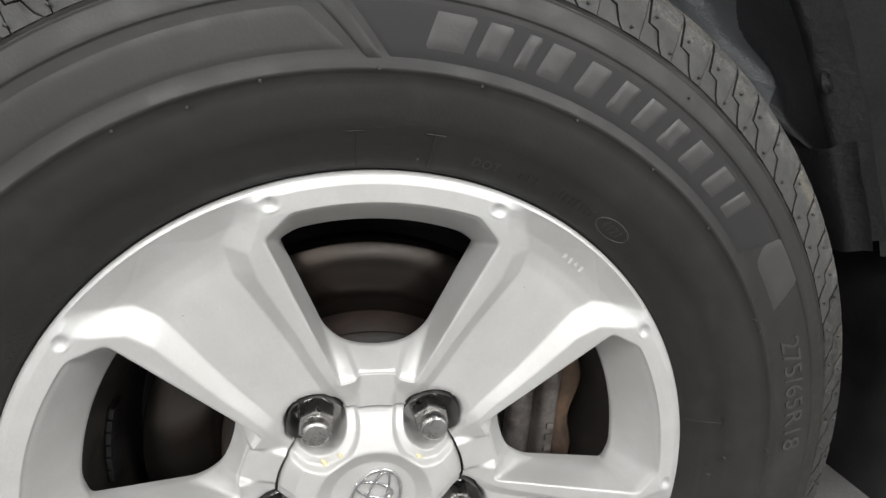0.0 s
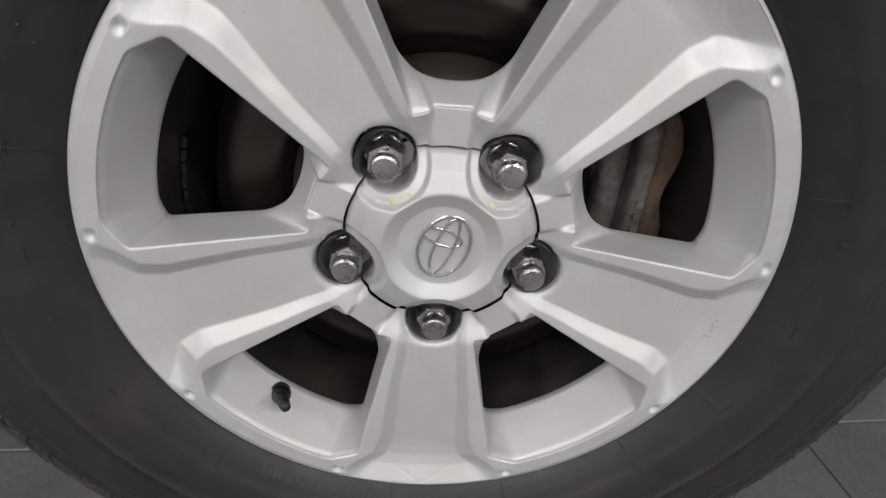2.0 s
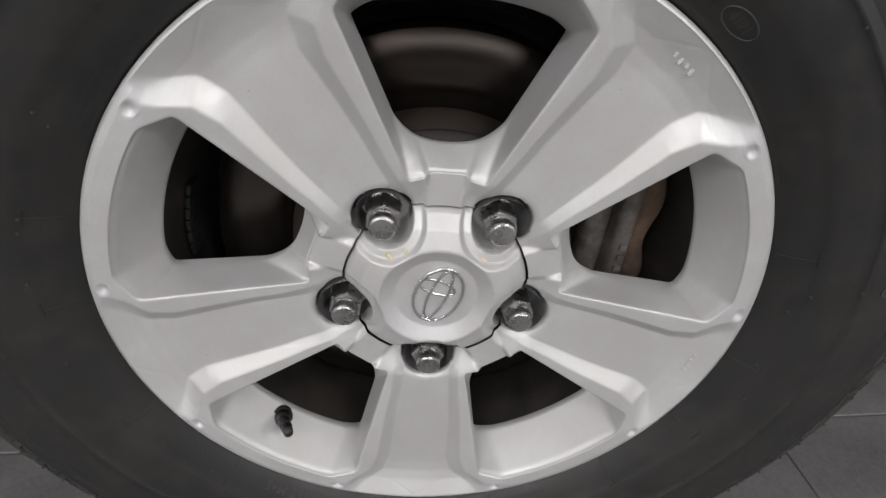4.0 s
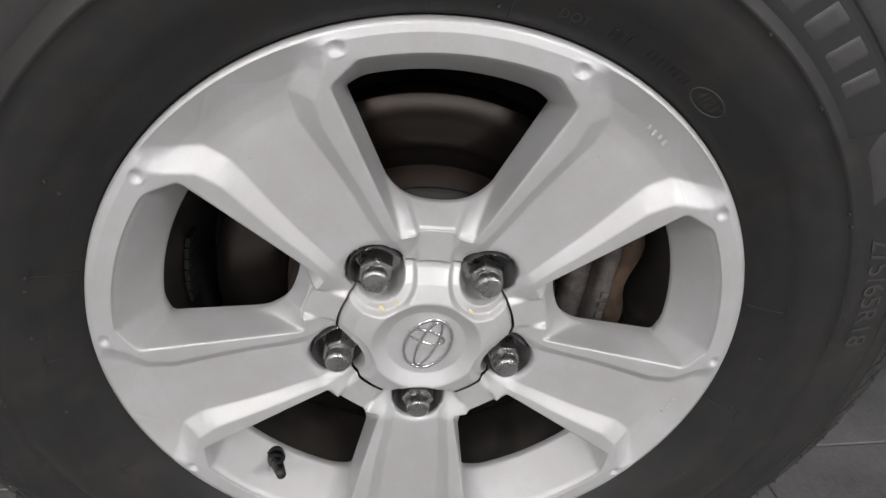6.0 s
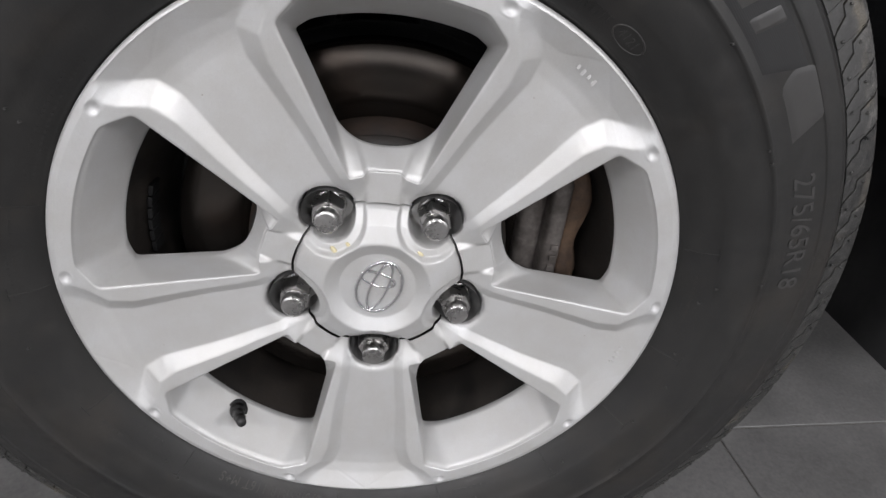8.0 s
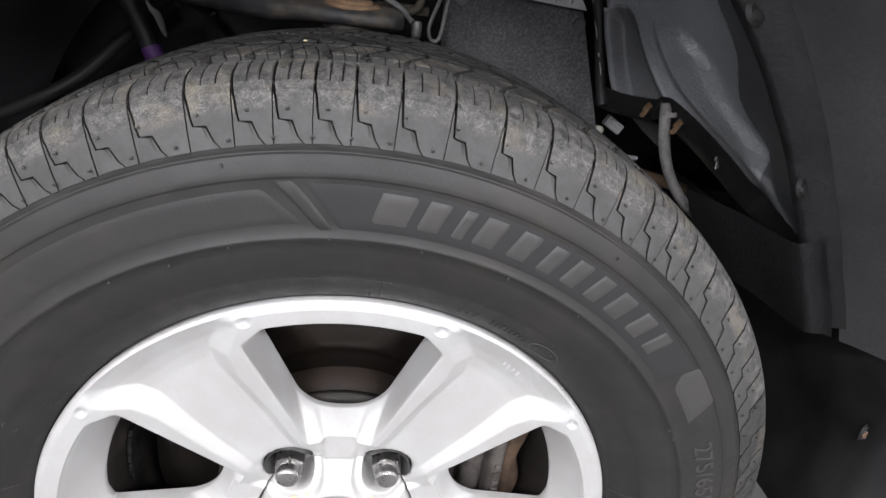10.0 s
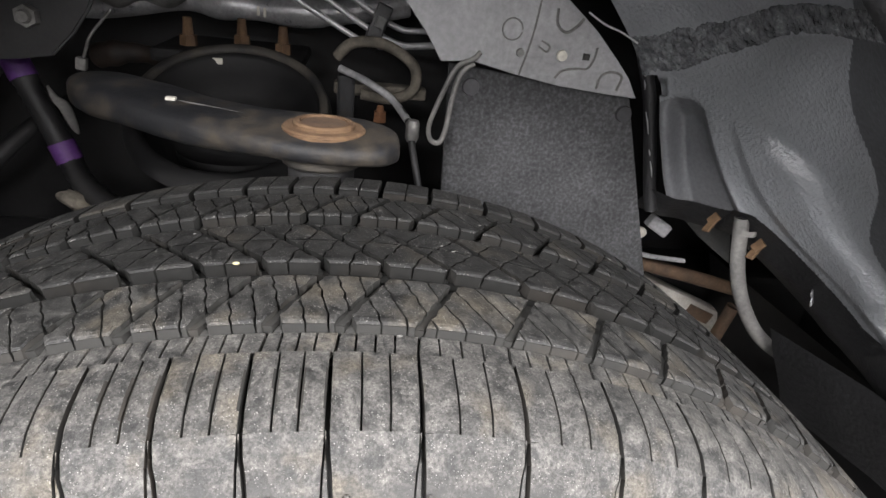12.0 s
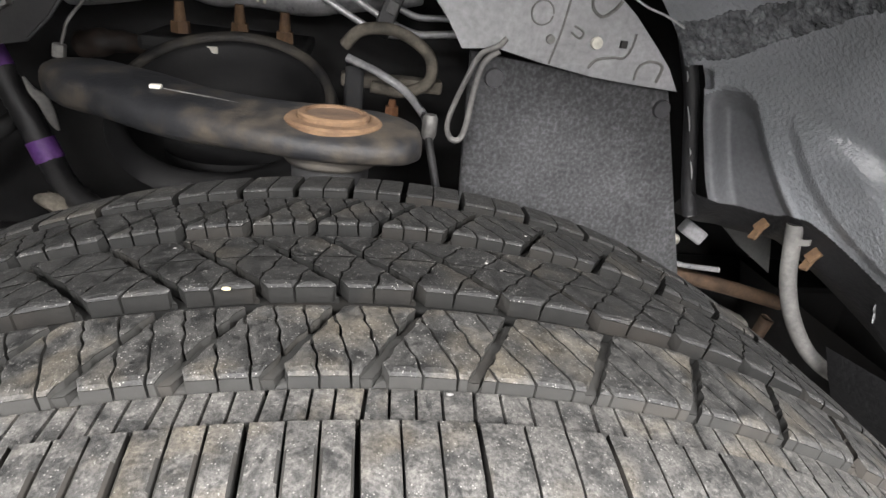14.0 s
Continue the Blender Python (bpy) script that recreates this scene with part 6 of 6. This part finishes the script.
tube("rusty_lug", [(-0.118, -0.03, -0.024), (-0.095, -0.035, -0.018), (-0.07, -0.035, -0.016), (-0.045, -0.02, -0.022)], lambda t: 0.012 + 0.002 * math.sin(t * 7) + 0.0008 * math.sin(t * 23), M_HAT, cast2, "brown rusty lug", segs=12)
for x, z in ((0.055, 0.040), (0.062, 0.039)):
    part("pale_mark", box_bm(x, -0.028, z, 0.003, 0.002, 0.010, 0.0006), M_PALE, cast2)
plug = thing("wire_connector", (-0.2362, 0.45, 0.8135), "small pale plastic connector on a wire", "connector")
part("shell", box_bm(0, 0, 0, 0.0085, 0.008, 0.011, 0.0015, pose(0, 0, 0, 0, 10, 0)), M_HOSE, plug)
tube("wire", [(0.002, 0, 0.005), (0.0055, 0.0, 0.0137), (0.0105, 0.0, 0.0248), (0.022, 0.02, 0.045)], 0.0014, M_ALU, plug, segs=6)
lb = thing("frame_bracket", (-0.32, 0.45, 0.83), "grey frame bracket with a bolt head", "bracket")
part("plate", plate_bm([(-0.14, 0.10), (-0.14, -0.03), (-0.02, -0.024), (0.036, -0.017), (0.061, -0.012), (0.080, 0.007), (0.0957, 0.029), (0.11, 0.06), (0.11, 0.10)], 0.006, pose(0, 0, 0), 0.002), M_BLACKHOSE, lb)
part("bolt", nut_bm(0.048, -0.001, 0.020, 0.010, 0.008, 0.006, 0.004, True), M_ALU, lb, "pale bolt head")
arm2 = thing("lower_link", (-0.42, 0.46, 0.66), "black suspension link far under the arch", "link")
tube("beam", [(-0.10, -0.05, -0.06), (0.02, 0.03, 0.0), (0.08, 0.09, 0.06), (0.13, 0.16, 0.10)], 0.009, M_BLACK, arm2, segs=14)
dirt = thing("dirt_clump", (-0.2798, 0.50, 0.6595), "pale dried mud on the link", "mud")
bm = bmesh.new()
bmesh.ops.create_icosphere(bm, subdivisions=3, radius=0.017)
for v in bm.verts:
    v.co = Vector((v.co.x, v.co.y * 0.6, v.co.z * 0.75)) * (0.85 + 0.9 * noise.noise(v.co * 75) + 0.4 * noise.noise(v.co * 190))
part("lump", bm, M_DUSTTAN, dirt, "", True)
rail = thing("cross_rail", (0.45, 0.52, 0.58), "long rusty brown rail above a dusty frame beam", "rail")
tube("rail_bar", [(-0.16, -0.02, 0.054), (-0.05, -0.02, 0.0296), (0.0162, -0.02, 0.015), (0.09, -0.02, -0.003)], 0.009, M_RUSTDULL, rail, segs=12)
tube("thin_pipe", [(-0.14, -0.04, 0.076), (-0.1154, -0.04, 0.0677), (-0.0837, -0.04, 0.0564), (-0.031, -0.04, 0.051)], 0.0032, M_STEELPALE, rail, "pale thin pipe", segs=8)
part("frame_beam", box_bm(0, 0, 0, 0.44, 0.03, 0.064, 0.008, pose(0.01, 0.045, -0.062, 0, 22.7, 0)), M_BEAM, rail, "dusty tan-grey frame beam")
part("rust_patch", box_bm(0.055, -0.0156, 0.016, 0.045, 0.002, 0.018, 0.0008, pose(0.01, 0.045, -0.062, 0, 22.7, 0)), M_RUSTDULL, rail, "rust patch")
part("bolt_hole", box_bm(0.13, -0.0156, 0.004, 0.014, 0.002, 0.008, 0.0008, pose(0.01, 0.045, -0.062, 0, 22.7, 0)), M_SEAM, rail, "dark slot")
tube("rusty_strut", [(0.085, -0.01, -0.03), (0.075, -0.005, -0.10), (0.06, 0.0, -0.20)], 0.009, M_RUSTDULL, rail, "rusty upright strut", segs=10)
part("gusset_panel", plate_bm([(0.366 - 0.0, 0.712 - 0.25), (0.4454, 0.6861 - 0.25), (0.4585, 0.6438 - 0.25), (0.4075, 0.6774 - 0.25)], 0.004, pose(0, 0.15, 0), 0.001), M_FLARE, car, "grey gusset panel")
bits = thing("grey_lug", (0.358, 0.465, 0.685), "grey metal lug and pale fastener", "lug")
part("lug", box_bm(0.004, 0.0, 0.0, 0.030, 0.012, 0.016, 0.003, pose(0, 0, 0, 0, 30, 0)), M_PRIMER, bits)
bm = bmesh.new()
bmesh.ops.create_icosphere(bm, subdivisions=2, radius=0.008, matrix=Matrix.Translation((-0.018, 0.0, -0.012)) @ Matrix.Diagonal((1.2, 0.8, 0.9, 1)))
part("fastener", bm, M_PALE, bits, "pale fastener", True)

# ---- floor tiles ----
TURN = radians(4.4)
tile_me = bpy.data.meshes.new("tile")
bm = box_bm(0, 0, -0.003, 0.597, 0.597, 0.006, 0.0012, segs=1)
bm.to_mesh(tile_me)
bm.free()
tile_me.materials.append(M_TILE)
ct, st = math.cos(TURN), math.sin(TURN)
far_v, far_f = [], []
for i in range(-13, 12):
    for j in range(-23, 8):
        u, v = 0.3 + 0.6 * i, 0.3 + 0.6 * j
        x, y = 0.553 + u * ct - v * st, 0.236 + u * st + v * ct
        if not (ROOM_X0 - 0.2 < x < ROOM_X1 + 0.2 and ROOM_Y0 - 0.2 < y < ROOM_Y1 + 0.2):
            continue
        if abs(x) < 3.6 and -4.2 < y < 2.6:
            link("tile", tile_me, floor, m=pose(x, y, 0.0, 0, 0, 4.4))
            continue
        m, base = pose(x, y, 0.0, 0, 0, 4.4), len(far_v)
        far_v += [tuple(m @ w.co) for w in tile_me.vertices]
        far_f += [tuple(base + k for k in q.vertices) for q in tile_me.polygons]
tagged(link("far_tiles", mesh_of("far_tiles", far_v, far_f, M_TILE, False), floor, "grey floor tiles farther off"), kind="stuff")
